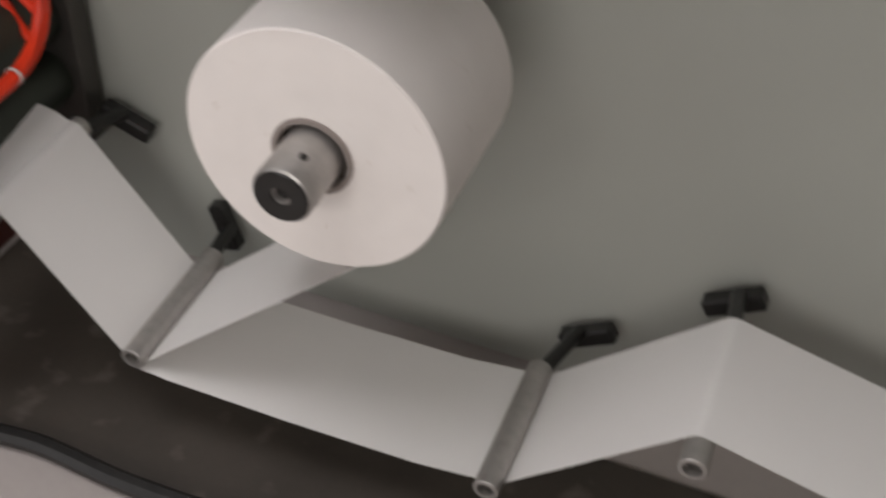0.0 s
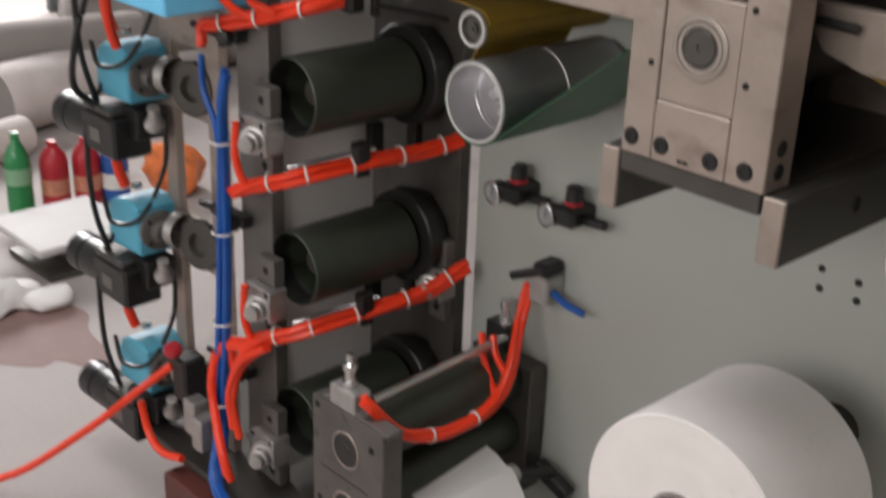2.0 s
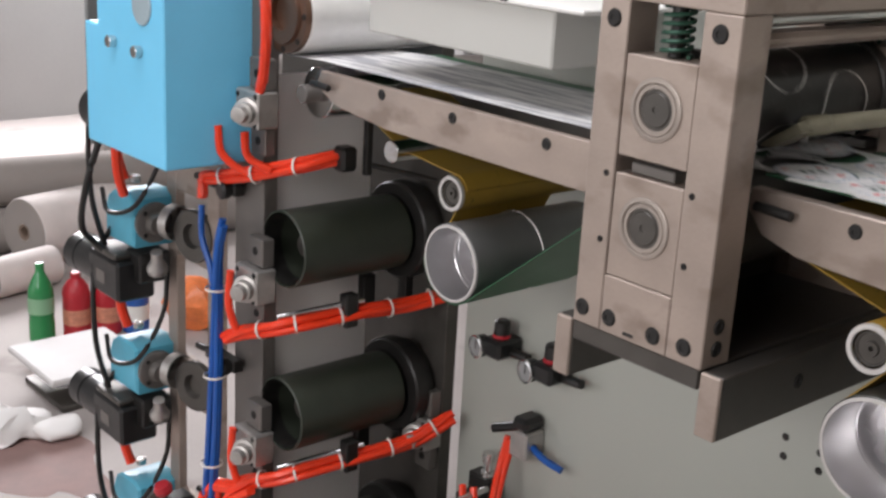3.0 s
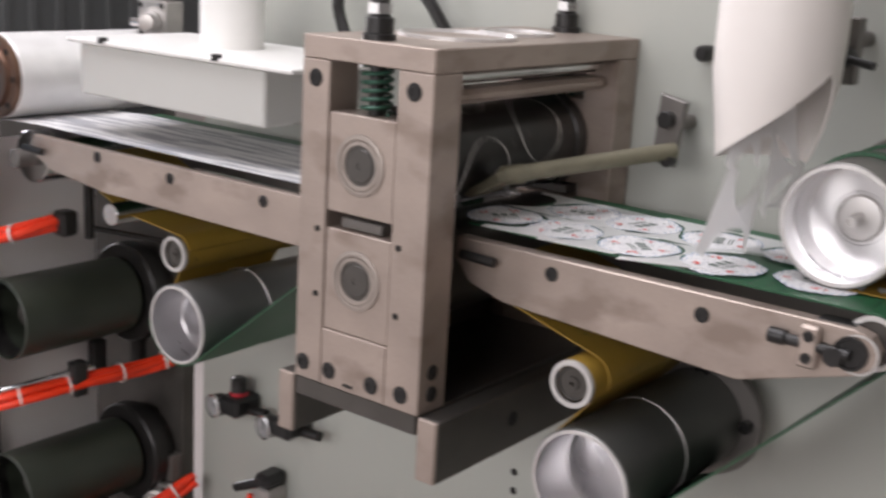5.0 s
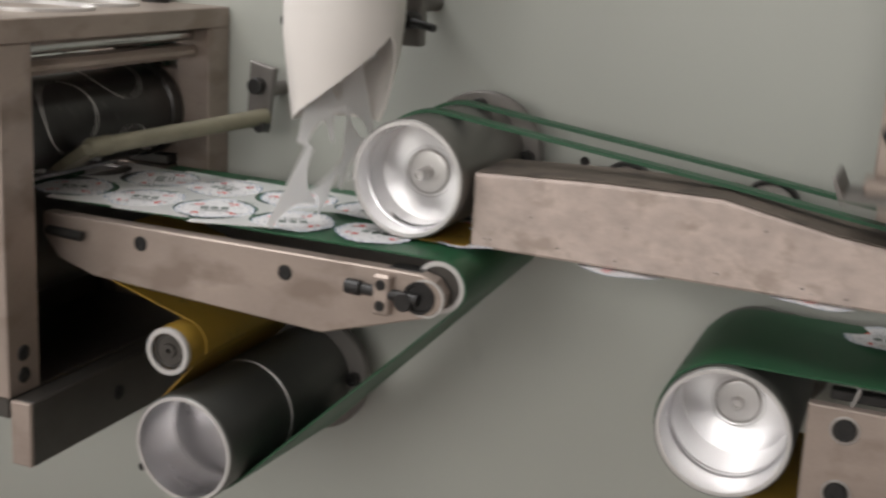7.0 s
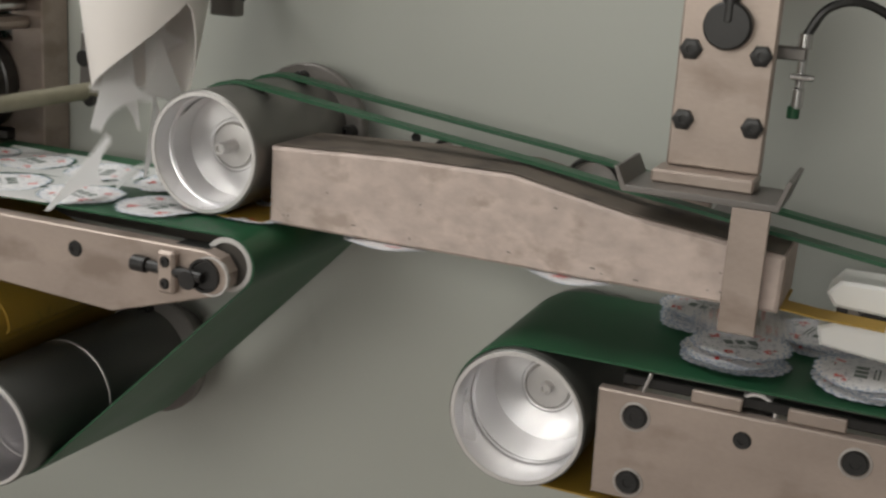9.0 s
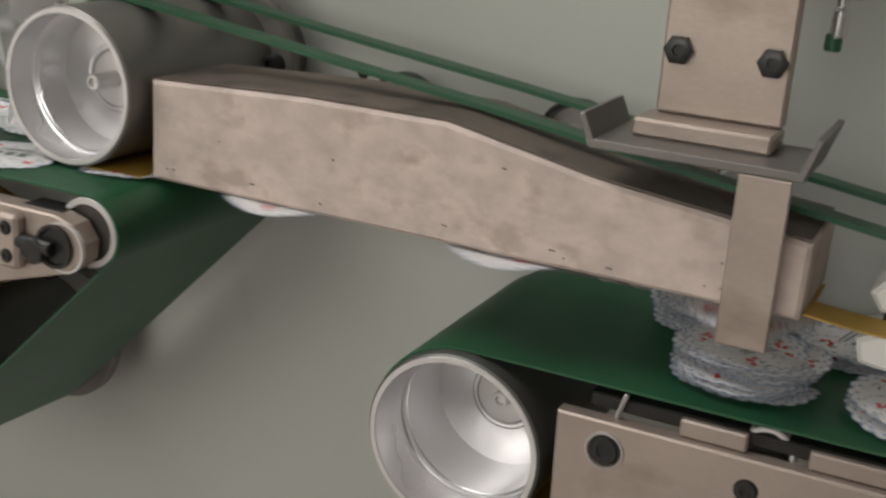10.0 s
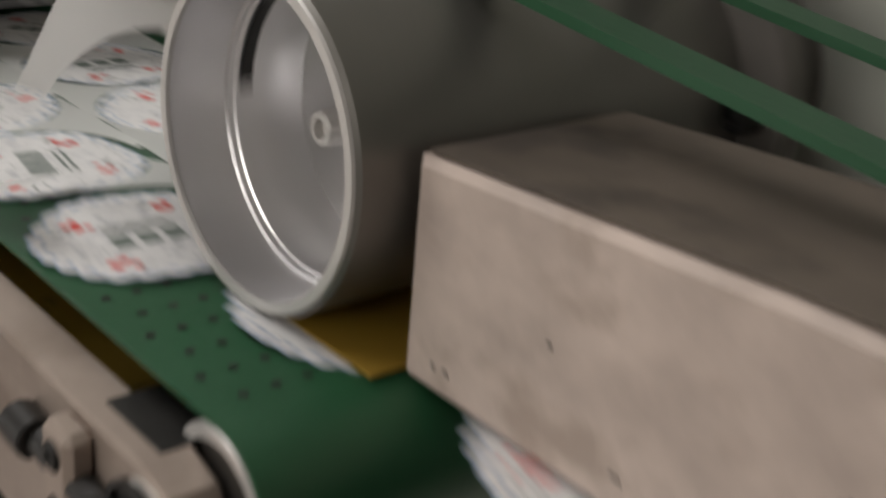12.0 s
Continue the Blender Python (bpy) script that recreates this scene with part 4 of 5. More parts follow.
for i, z in enumerate((0.985, 0.660, 0.335)):
    fl = thing("adjusting_disc", (-1.74, 0.945, z), "dark steel disc with an oval opening", "disc", "adjusting discs")
    part("disc", lathe(shape(), (-1.735, 0.95, z), (0.25, -1, 0), [(0.054, 0), (0.054, 0.014), (0.052, 0.016), (0.026, 0.016), (0.022, 0.004), (0, 0.004)], 36), STEEL_DARK, fl)
    part("hub", lathe(shape(), (-1.80, 0.935, z + 0.012), (-1, -0.2, 0), [(0.036, -0.012), (0.038, 0.0), (0.038, 0.010), (0.026, 0.012), (0.018, 0.03)], 30), ZINC, fl)
    gm = thing("gear_motor", (-1.95, 0.9, z), "teal gearbox with a black electric motor", "motor", "gear motors")
    bx = -1.93
    bm = shape()
    slab(bm, [(bx - 0.04, z - 0.05), (bx + 0.085, z - 0.045), (bx + 0.085, z + 0.055), (bx + 0.06, z + 0.066), (bx + 0.0, z + 0.062), (bx - 0.028, z + 0.045), (bx - 0.04, z + 0.015)], 0.865, 0.965, 0.005)
    part("gearbox", bm, BLUE_TEAL, gm)
    part("output_flange", lathe(shape(), (bx + 0.085, 0.91, z + 0.006), (1, 0, 0), [(0.042, 0), (0.042, 0.010), (0.038, 0.012), (0.024, 0.012), (0.02, 0.03), (0, 0.03)], 28), STEEL_GREY, gm)
    for k in range(4):
        a = radians(45 + 90 * k)
        screw(gm, bx + 0.097, 0.91 + 0.033 * math.cos(a), z + 0.006 + 0.033 * math.sin(a), 0.004, (1, 0, 0))
    part("motor", lathe(shape(), (bx - 0.04, 0.875, z - 0.115), (-1, 0.0, -0.06), [(0, 0), (0.044, 0), (0.0445, 0.09), (0.040, 0.092), (0.040, 0.098), (0.044, 0.100), (0.044, 0.145), (0.038, 0.150), (0, 0.150)], 36), BLACK_PLASTIC, gm)
    part("gear_head", box(shape(), bx - 0.06, bx + 0.075, 0.832, 0.918, z - 0.162, z - 0.076, 0.006), BLACK_PLASTIC, gm)
    part("motor_plate", box(shape(), bx - 0.05, bx + 0.06, 0.835, 0.92, z - 0.075, z - 0.062, 0.003), STEEL_DARK, gm)
    part("type_plate", box(shape(), bx - 0.02, bx + 0.02, 0.8308, 0.8325, z - 0.135, z - 0.108, 0), STEEL_GREY, gm)
    part("vent_plug", rod(shape(), (bx + 0.01, 0.91, z + 0.074), (bx + 0.01, 0.91, z + 0.088), 0.011, 12), CHROME, gm)
    part("adapter", box(shape(), bx + 0.04, bx + 0.10, 0.87, 0.94, z - 0.12, z - 0.056, 0.004), BLACK, gm)
    part("oiler", lathe(shape(), (bx + 0.12, 0.90, z - 0.09), (0.3, -0.2, 1), [(0, 0), (0.02, 0), (0.022, 0.01), (0.012, 0.03), (0.012, 0.05), (0, 0.052)], 18), ZINC, gm)
    part("cable", hose(shape(), [(bx - 0.02, 0.86, z - 0.09), (bx - 0.03, 0.83, z + 0.05), (bx - 0.045, 0.84, z + 0.22), (bx - 0.02, 0.87, z + 0.30)], 0.006), BLACK, gm)
    part("feed_hose", hose(shape(), [(bx + 0.0, 0.89, z + 0.08), (bx - 0.01, 0.88, z + 0.13), (bx - 0.015, 0.885, z + 0.2)], 0.011), RED_HOSE, gm, "red air hose")
    part("loop_cable", hose(shape(), [(bx - 0.02, 0.85, z + 0.06), (bx + 0.05, 0.83, z + 0.03), (bx + 0.13, 0.85, z + 0.06), (bx + 0.16, 0.89, z + 0.16), (bx + 0.16, 0.90, z + 0.24)], 0.005), BLACK, gm)

bb = thing("control_box", (-1.67, 0.865, 1.17), "sky-blue sheet-metal drive box on the tower", "box")
part("case", box(shape(), -1.80, -1.545, 0.78, 0.965, 1.176, 1.515, 0.003), BLUE_PAINT, bb)
part("side_case", box(shape(), -1.875, -1.8005, 0.79, 0.95, 1.17, 1.40, 0.003), BLUE_PAINT, bb)
part("round_cover", lathe(shape(), (-1.62, 0.78, 1.455), (0, -1, 0), [(0.034, 0), (0.034, 0.002), (0.031, 0.004), (0, 0.004)], 32), surface("grey_cover", (0.30, 0.38, 0.42), 0.4), bb)
for x, z in ((-1.73, 1.38), (-1.63, 1.375)):
    part("catch", rod(shape(), (x, 0.78, z), (x, 0.765, z), 0.011, 14), CHROME, bb)
part("motor", lathe(shape(), (-1.8755, 0.86, 1.21), (-1, 0, 0), [(0, 0), (0.042, 0), (0.044, 0.003), (0.044, 0.10), (0.038, 0.104), (0, 0.104)], 32), BLACK_PLASTIC, bb, "black electric motor")
part("cable", hose(shape(), [(-1.85, 0.80, 1.17), (-1.87, 0.78, 1.08), (-1.92, 0.79, 0.98), (-1.94, 0.83, 0.93), (-1.90, 0.86, 0.90)], 0.007), BLACK, bb)
part("feed_hose", hose(shape(), [(-1.82, 0.82, 1.17), (-1.825, 0.825, 1.11), (-1.83, 0.84, 1.06)], 0.010), RED_HOSE, bb, "red air hose")


# ---- air hoses ----
def hose_bundle(name, label, runs, material, r, ties=(), tie_r=0.02):
    t = thing(name, runs[0][0], label, "air hose", "air hoses")
    for run in runs:
        part("hose", hose(shape(), run, r), material, t)
    for p, way in ties:
        part("cable_tie", lathe(shape(), p, way, [(tie_r, 0), (tie_r + 0.001, 0.0005), (tie_r + 0.001, 0.004), (tie_r, 0.0045)], 16), TIE, t, "white cable tie")
    return t


def spread(run, k, size):
    return [(x + size * math.cos(2.1 * k + 0.6 * i), y + size * 0.6 * math.sin(1.7 * k), z + size * math.sin(2.1 * k + 0.5 * i)) for i, (x, y, z) in enumerate(run)]


level_runs = ([(-1.545, 0.905, 0.838), (-1.50, 0.918, 0.862), (-1.436, 0.945, 0.885), (-1.401, 1.0, 0.897), (-1.375, 1.1, 0.905), (-1.36, 1.2, 0.907), (-1.332, 1.27, 0.925)],
              [(-1.535, 0.905, 0.522), (-1.49, 0.918, 0.553), (-1.428, 0.945, 0.580), (-1.388, 1.0, 0.60), (-1.36, 1.1, 0.611), (-1.33, 1.2, 0.63), (-1.30, 1.27, 0.675)])
for run in level_runs:
    x0, y0, z0 = run[0]
    runs = [spread(run, k, 0.008) for k in range(6)]
    runs.append([(x0 + 0.02, 0.90, z0 + 0.14), (x0 + 0.015, 0.90, z0 + 0.07), (x0 + 0.03, 0.91, z0 + 0.02), run[1]])
    runs.append([(x0 - 0.03, 0.90, z0 - 0.06), (x0 - 0.03, 0.90, z0 - 0.01), (x0, 0.905, z0 + 0.005), run[1]])
    ties = [((Vector(run[i]) * 0.5 + Vector(run[i + 1]) * 0.5)[:], (Vector(run[i + 1]) - Vector(run[i]))[:]) for i in range(1, 6)]
    hose_bundle("red_hose_bundle", "bundle of bright red air hoses with white cable ties", runs, RED_HOSE, 0.0075, ties, 0.018)
    tray = thing("hose_tray", run[3], "thin bright steel tray rod above the hoses", "rod", "hose trays")
    part("rod", rod(shape(), Vector(run[2]) + Vector((0, 0, 0.02)), Vector(run[4]) + Vector((0, 0, 0.024)), 0.006), CHROME, tray)
    part("clip", box(shape(), run[4][0] - 0.02, run[4][0] + 0.005, run[4][1] - 0.045, run[4][1] - 0.015, run[4][2] - 0.025, run[4][2] + 0.04, 0.003), BLACK, tray)
run = [(-1.627, 0.90, 1.10), (-1.63, 0.905, 1.132), (-1.58, 0.915, 1.145), (-1.50, 0.935, 1.165), (-1.43, 0.98, 1.188), (-1.397, 1.05, 1.206)]
hose_bundle("red_hose_bundle", "bundle of bright red air hoses with white cable ties", [spread(run, k, 0.008) for k in range(6)] + [[(-1.545, 0.885, 1.25), (-1.54, 0.89, 1.20), (-1.51, 0.92, 1.168), (-1.47, 0.95, 1.172)], [(-1.495, 0.91, 1.245), (-1.49, 0.915, 1.20), (-1.46, 0.945, 1.178)]], RED_HOSE, 0.0075, [((x, y, z), (1, 0.4, 0.25)) for x, y, z in run[2:5]], 0.018)
part("joint", box(shape(), -1.41, -1.375, 1.04, 1.075, 1.18, 1.225, 0.006), BLACK, tray)
stand = thing("sensor_stand", (-1.39, 1.10, 1.19), "black sensor post with a small bracket", "sensor")
part("post", box(shape(), -1.385, -1.372, 1.09, 1.105, 1.17, 1.29, 0.002), BLACK, stand)
part("arm", rod(shape(), (-1.378, 1.10, 1.19), (-1.30, 1.20, 1.165), 0.005), BLACK, stand)
hose_bundle("red_hose", "thick red air hose hanging from the top cylinder", [[(-1.50, 0.89, 1.56), (-1.43, 0.885, 1.55), (-1.395, 0.885, 1.50), (-1.39, 0.885, 1.44), (-1.40, 0.89, 1.38), (-1.43, 0.90, 1.33)], [(-1.50, 0.88, 1.575), (-1.42, 0.875, 1.565), (-1.38, 0.875, 1.50), (-1.38, 0.88, 1.43), (-1.405, 0.89, 1.35)]], RED_HOSE, 0.009)
run = [(-1.555, 0.90, 1.06), (-1.563, 0.895, 1.0), (-1.568, 0.895, 0.9), (-1.574, 0.895, 0.75), (-1.579, 0.893, 0.6), (-1.585, 0.888, 0.45), (-1.59, 0.88, 0.30), (-1.56, 0.845, 0.225), (-1.46, 0.825, 0.20), (-1.36, 0.83, 0.198), (-1.27, 0.88, 0.205)]
blue = [spread(run, k, 0.010) for k in range(6)] + [[(-1.63, 0.90, 1.08), (-1.62, 0.895, 1.02), (-1.59, 0.895, 0.97), (-1.572, 0.893, 0.92)]]
hose_bundle("blue_hose_bundle", "bundle of blue air hoses running down the tower", blue, BLUE_HOSE, 0.0062, [((x, y, z), (0, 0, 1)) for x, y, z in ((-1.567, 0.895, 0.93), (-1.574, 0.895, 0.75), (-1.58, 0.892, 0.56), (-1.587, 0.885, 0.38))] + [((-1.46, 0.825, 0.20), (1, 0, 0)), ((-1.36, 0.83, 0.198), (1, 0, 0))], 0.021)
run = [(-1.52, 0.905, 0.53), (-1.59, 0.89, 0.505), (-1.60, 0.87, 0.43), (-1.575, 0.86, 0.36), (-1.54, 0.85, 0.30), (-1.52, 0.85, 0.25)]
hose_bundle("red_hose_bundle", "bundle of bright red air hoses with white cable ties", [spread(run, k, 0.007) for k in range(3)] + [spread([(-1.47, 0.91, 0.55), (-1.52, 0.89, 0.50), (-1.545, 0.88, 0.42), (-1.53, 0.88, 0.34)], k, 0.012) for k in range(4)], RED_HOSE, 0.008)
valve = thing("floor_valve", (-1.72, 0.88, 0.4), "black air valve with red and grey fittings on the tower", "valve")
part("body", box(shape(), -1.745, -1.695, 0.865, 0.92, 0.33, 0.43, 0.006), BLACK, valve)
part("silencer", box(shape(), -1.70, -1.66, 0.86, 0.90, 0.27, 0.35, 0.004), ZINC, valve)
part("silencer", box(shape(), -1.655, -1.62, 0.85, 0.89, 0.255, 0.33, 0.004), ZINC, valve)
part("knob", lathe(shape(), (-1.72, 0.86, 0.445), (0, -0.3, 1), [(0.018, 0), (0.02, 0.01), (0.016, 0.02), (0, 0.022)], 16), RED_PLASTIC, valve)
hose_bundle("red_supply_hose", "red air supply hose running down to the floor", [[(-1.75, 0.87, 0.40), (-1.80, 0.82, 0.34), (-1.93, 0.74, 0.20), (-2.10, 0.62, 0.05), (-2.3, 0.48, 0.012), (-2.8, 0.1, 0.012)], [(-1.82, 0.83, 0.30), (-1.79, 0.83, 0.23), (-1.74, 0.83, 0.21), (-1.68, 0.84, 0.22)]], RED_HOSE, 0.009)

# ---- base under the tower ----
base = thing("cast_plinth", (-1.6, 1.0, 0), "red oxide painted cast base under the tower", "base")
part("casting", box(shape(), -1.72, -1.30, 0.815, 1.315, 0.0, 0.18, 0.006), CAST_RED, base)

# ---- lower infeed unit ----
unit = thing("infeed_unit", (-1.11, 1.05, 0.3), "steel infeed unit with two rollers between end plates", "machine")
part("front_plate", box(shape(), -1.209, -1.022, 0.83, 0.872, 0.315, 0.585, 0.002), surface("oily_plate", (0.115, 0.104, 0.094), 0.45, 0.4, 0.25, 12, 220, 0.06, (0.06, 0.055, 0.05), 0.6), unit)
part("rear_plate", box(shape(), -1.26, -1.10, 1.262, 1.305, 0.25, 0.52, 0.002), STEEL_DARK, unit)
for z in (0.515, 0.395):
    part("bore", lathe(shape(), (-1.118, 0.83, z), (0, -1, 0), [(0.031, 0.0003), (0.030, 0.001), (0.012, 0.0008), (0.011, 0.0016), (0, 0.0016)], 32), BLACK, unit)
    part("bore_rim", lathe(shape(), (-1.118, 0.83, z), (0, -1, 0), [(0.035, 0), (0.0345, 0.0016), (0.0312, 0.0018), (0.031, 0)], 32), STEEL, unit)
    part("roller", rod(shape(), (-1.13, 0.874, z), (-1.17, 1.261, z - 0.03), 0.05, 36), RUBBER, unit)
for x, z in ((-1.052, 0.545), (-1.048, 0.345), (-1.055, 0.365), (-1.19, 0.36), (-1.19, 0.385), (-1.195, 0.57)):
    screw(unit, x, 0.83, z, 0.006)
part("line", box(shape(), -1.185, -1.06, 0.8294, 0.834, 0.4545, 0.4565, 0), BLACK, unit)
part("top_bar", rod(shape(), (-1.105, 0.875, 0.60), (-1.17, 1.26, 0.565), 0.008), CHROME, unit)
part("cylinder_body", box(shape(), -1.165, -1.10, 0.832, 0.87, 0.586, 0.625, 0.003), ZINC, unit)
part("cylinder_rod", lathe(shape(), (-1.132, 0.85, 0.625), (0, 0, 1), [(0.014, 0), (0.014, 0.01), (0.009, 0.012), (0.009, 0.03), (0.012, 0.032), (0.012, 0.042), (0.006, 0.045), (0.006, 0.06), (0, 0.06)], 16), CHROME, unit)
part("cylinder_body", box(shape(), -1.23, -1.17, 1.265, 1.30, 0.521, 0.58, 0.003), BLACK, unit)
part("cylinder_rod", lathe(shape(), (-1.19, 1.28, 0.58), (0, 0, 1), [(0.014, 0), (0.014, 0.01), (0.009, 0.012), (0.009, 0.03), (0.012, 0.032), (0.012, 0.05), (0, 0.05)], 16), CHROME, unit)
part("cover", slab(shape(), [(-1.19, 0.586), (-1.165, 0.60), (-1.02, 0.586), (-1.022, 0.575)], 0.835, 0.865, 0.001), STEEL_GREY, unit)
part("tie_beam", box(shape(), -1.20, -1.16, 0.872, 1.262, 0.318, 0.345, 0.002), STEEL_DARK, unit)
part("bracket", box(shape(), -1.33, -1.26, 1.265, 1.30, 0.27, 0.46, 0.002), STEEL_DARK, unit)
unit.location += Vector((-0.005, 0, 0.006))
run = [(-1.085, 0.835, 0.632), (-1.075, 0.851, 0.612), (-1.072, 0.905, 0.550), (-1.07, 0.961, 0.522), (-1.07, 1.023, 0.507), (-1.075, 1.11, 0.510), (-1.09, 1.18, 0.545), (-1.135, 1.25, 0.611), (-1.137, 1.275, 0.69)]
hose_bundle("red_hose_bundle", "loop of red air hoses across the infeed unit", [spread(run, k, 0.005) for k in range(3)] + [[(-1.17, 1.22, 0.59), (-1.15, 1.21, 0.56), (-1.11, 1.20, 0.535)], [(-1.19, 1.21, 0.59), (-1.16, 1.19, 0.55), (-1.11, 1.17, 0.51)]], RED_HOSE, 0.007, [((-1.07, 0.97, 0.519), (0, 1, -0.3)), ((-1.073, 1.08, 0.508), (0, 1, 0))], 0.013)

# regulators with gauges, and a hand valve, on the panel
for x, z in ((-1.214, 0.855), (-1.080, 0.852)):
    rg = thing("air_regulator", (x, PY, z), "black air regulator with a small chrome-rimmed gauge", "regulator", "air regulators")
    part("body", box(shape(), x + 0.005, x + 0.055, PY - 0.065, PY, z - 0.012, z + 0.025, 0.006), BLACK_PLASTIC, rg)
    part("cap", lathe(shape(), (x + 0.03, PY - 0.035, z + 0.026), (0, 0, 1), [(0.014, 0), (0.014, 0.005), (0.016, 0.006), (0.015, 0.03), (0.010, 0.034), (0, 0.034)], 20), BLACK, rg)
    part("collar", lathe(shape(), (x + 0.03, PY - 0.035, z + 0.024), (0, 0, 1), [(0.016, 0), (0.0175, 0.002), (0.0175, 0.006), (0.016, 0.008)], 20), RED_PLASTIC, rg, "red collar")
    part("gauge_case", lathe(shape(), (x - 0.005, PY - 0.055, z), (-0.15, -1, 0), [(0.012, -0.012), (0.021, -0.01), (0.022, 0.012), (0.0195, 0.013), (0.019, 0.009)], 28), BLACK, rg)
    part("gauge_rim", lathe(shape(), (x - 0.005, PY - 0.055, z), (-0.15, -1, 0), [(0.0222, 0.008), (0.0226, 0.013), (0.0195, 0.0145), (0.019, 0.010)], 28), CHROME, rg)
    part("gauge_face", lathe(shape(), (x - 0.005, PY - 0.055, z), (-0.15, -1, 0), [(0.019, 0.010), (0, 0.010)], 28), GLASS_FACE, rg)
    part("needle", box(shape(), x - 0.0075, x - 0.0065, PY - 0.0668, PY - 0.066, z - 0.004, z + 0.013, 0), BLACK, rg)
    part("outlet", rod(shape(), (x + 0.055, PY - 0.03, z + 0.0), (x + 0.10, PY - 0.03, z + 0.004), 0.009, 14), BLACK, rg)
hv = thing("hand_valve", (-1.11, PY, 0.70), "cast hand valve with a black lever and blue hose", "valve")
part("body", box(shape(), -1.13, -1.085, PY - 0.05, PY, 0.664, 0.72, 0.004), ZINC, hv)
part("lever", rod(shape(), (-1.172, PY - 0.05, 0.702), (-1.10, PY - 0.045, 0.735), 0.0095, 14), BLACK_PLASTIC, hv)
part("head", box(shape(), -1.125, -1.085, PY - 0.055, PY, 0.7205, 0.748, 0.008), BLACK_PLASTIC, hv)
part("blue_hose", hose(shape(), [(-1.085, PY - 0.03, 0.69), (-1.05, PY - 0.035, 0.682), (-1.01, PY - 0.03, 0.675)], 0.007), BLUE_HOSE, hv)

# ---- paper roll and lower web ----
roll = thing("paper_roll", (-0.522, 1.04, 0.660), "large roll of white paper on a steel shaft", "paper roll")
bm = shape()
prof = [(0.05, 0.0)] + [(0.05 + 0.1105 * k / 9, 0.0006 * ((k * 7) % 3 - 1)) for k in range(1, 9)] + [(0.1585, 0.0), (0.1605, 0.0025), (0.1605, 0.2175), (0.1585, 0.22), (0.05, 0.22)]
lathe(bm, (-0.522, 0.92, 0.660), (0, 1, 0), prof, 96, True)
ROLL = part("paper", bm, PAPER_END, roll, origin=(-0.522, 0.92, 0.660))
part("core_tube", lathe(shape(), (-0.522, 0.917, 0.660), (0, 1, 0), [(0.0505, 0.004), (0.0505, 0.0), (0.044, 0.0), (0.043, 0.02)], 40), surface("cardboard_core", (0.28, 0.24, 0.22), 0.8), ROLL, "grey cardboard core")
part("shaft", lathe(shape(), (-0.522, 0.842, 0.660), (0, 1, 0), [(0.0, 0.012), (0.008, 0.012), (0.010, 0.002), (0.033, 0.001), (0.0355, 0.003), (0.0365, 0.006), (0.0365, 0.35)], 40), ZINC, ROLL, "grey steel winding shaft")
part("shaft_end", lathe(shape(), (-0.522, 0.8425, 0.660), (0, -1, 0), [(0.033, 0.0), (0.032, 0.002), (0.012, 0.001), (0.01, -0.008), (0, -0.008)], 36), BLACK, ROLL, "black shaft end cap")
for a in (70, 190, 310):
    part("shaft_screw", lathe(shape(), (-0.522 + 0.036 * math.cos(radians(a)), 0.875, 0.660 + 0.036 * math.sin(radians(a))), (math.cos(radians(a)), 0, math.sin(radians(a))), [(0.005, 0), (0.005, 0.002), (0, 0.002)], 12), BLACK, ROLL)
part("bearing", lathe(shape(), (-0.522, PY, 0.660), (0, -1, 0), [(0.042, 0), (0.042, 0.02), (0.038, 0.03), (0.038, 0.12)], 36), STEEL_DARK, roll)

W0, W1 = 0.955, 1.165


def web_roller(x, z, y0, y1, hx, hz, angle):
    t = thing("web_roller", (x, 1.1, z), "slim grey steel web roller with a black clamp at the panel", "roller", "web rollers")
    part("tube", pipe(shape(), (x, y0, z), (x, y1, z), 0.0185, 0.012, 28), ZINC, t)
    part("axle", rod(shape(), (x, y0 + 0.01, z), (x, y1 + 0.002, z), 0.0115, 16), STEEL_DARK, t)
    c = part("clamp", box(shape(), hx - 0.046, hx + 0.046, 1.268, 1.296, hz - 0.015, hz + 0.015, 0.004), BLACK, t, "black clamp lever", origin=(hx, 1.28, hz))
    c.rotation_euler = (0, radians(angle), 0)
    part("clamp_stub", rod(shape(), (x, y1 - 0.02, z), (hx + (x - hx) * 0.3, 1.28, hz + (z - hz) * 0.3), 0.0115, 14), BLACK, t)
    return t


web_roller(-0.850, 0.155, 0.945, 1.19, -0.880, 0.138, 72)
web_roller(-1.057, 0.36, 0.938, 1.18, -1.047, 0.305, 20)
web_roller(-0.284, 0.167, 0.920, 1.16, -0.243, 0.138, -30)
web_roller(-0.032, 0.353, 0.912, 1.16, -0.043, 0.292, -30)
pw = thing("lower_web", (-0.8, 1.05, 0.3), "white paper web unwinding from the roll over the web rollers", "paper web")
part("web", sheet(shape(), [(-1.19, 0.408), (-1.09, 0.390)] + arc(-1.057, 0.36, 0.0193, 110, 40, 5) + arc(-0.850, 0.155, 0.0193, 222, 285, 6) + arc(-0.522, 0.660, 0.1613, 311, 335, 5), W0, W1, 0.0006), PAPER, pw)
part("second_web", sheet(shape(), [(-0.86, 0.133), (-0.8, 0.128)] + [(-0.6, 0.128), (-0.4, 0.134)] + arc(-0.284, 0.167, 0.0193, 250, 305, 6) + arc(-0.032, 0.353, 0.0193, 128, 70, 6) + [(0.2, 0.318), (0.6, 0.25)], 0.950, 1.165, 0.0006), PAPER, pw)
lowbox = thing("lower_hose", (0.19, 0.98, 0.2), "red hose and yellow guard below the web", "air hose")
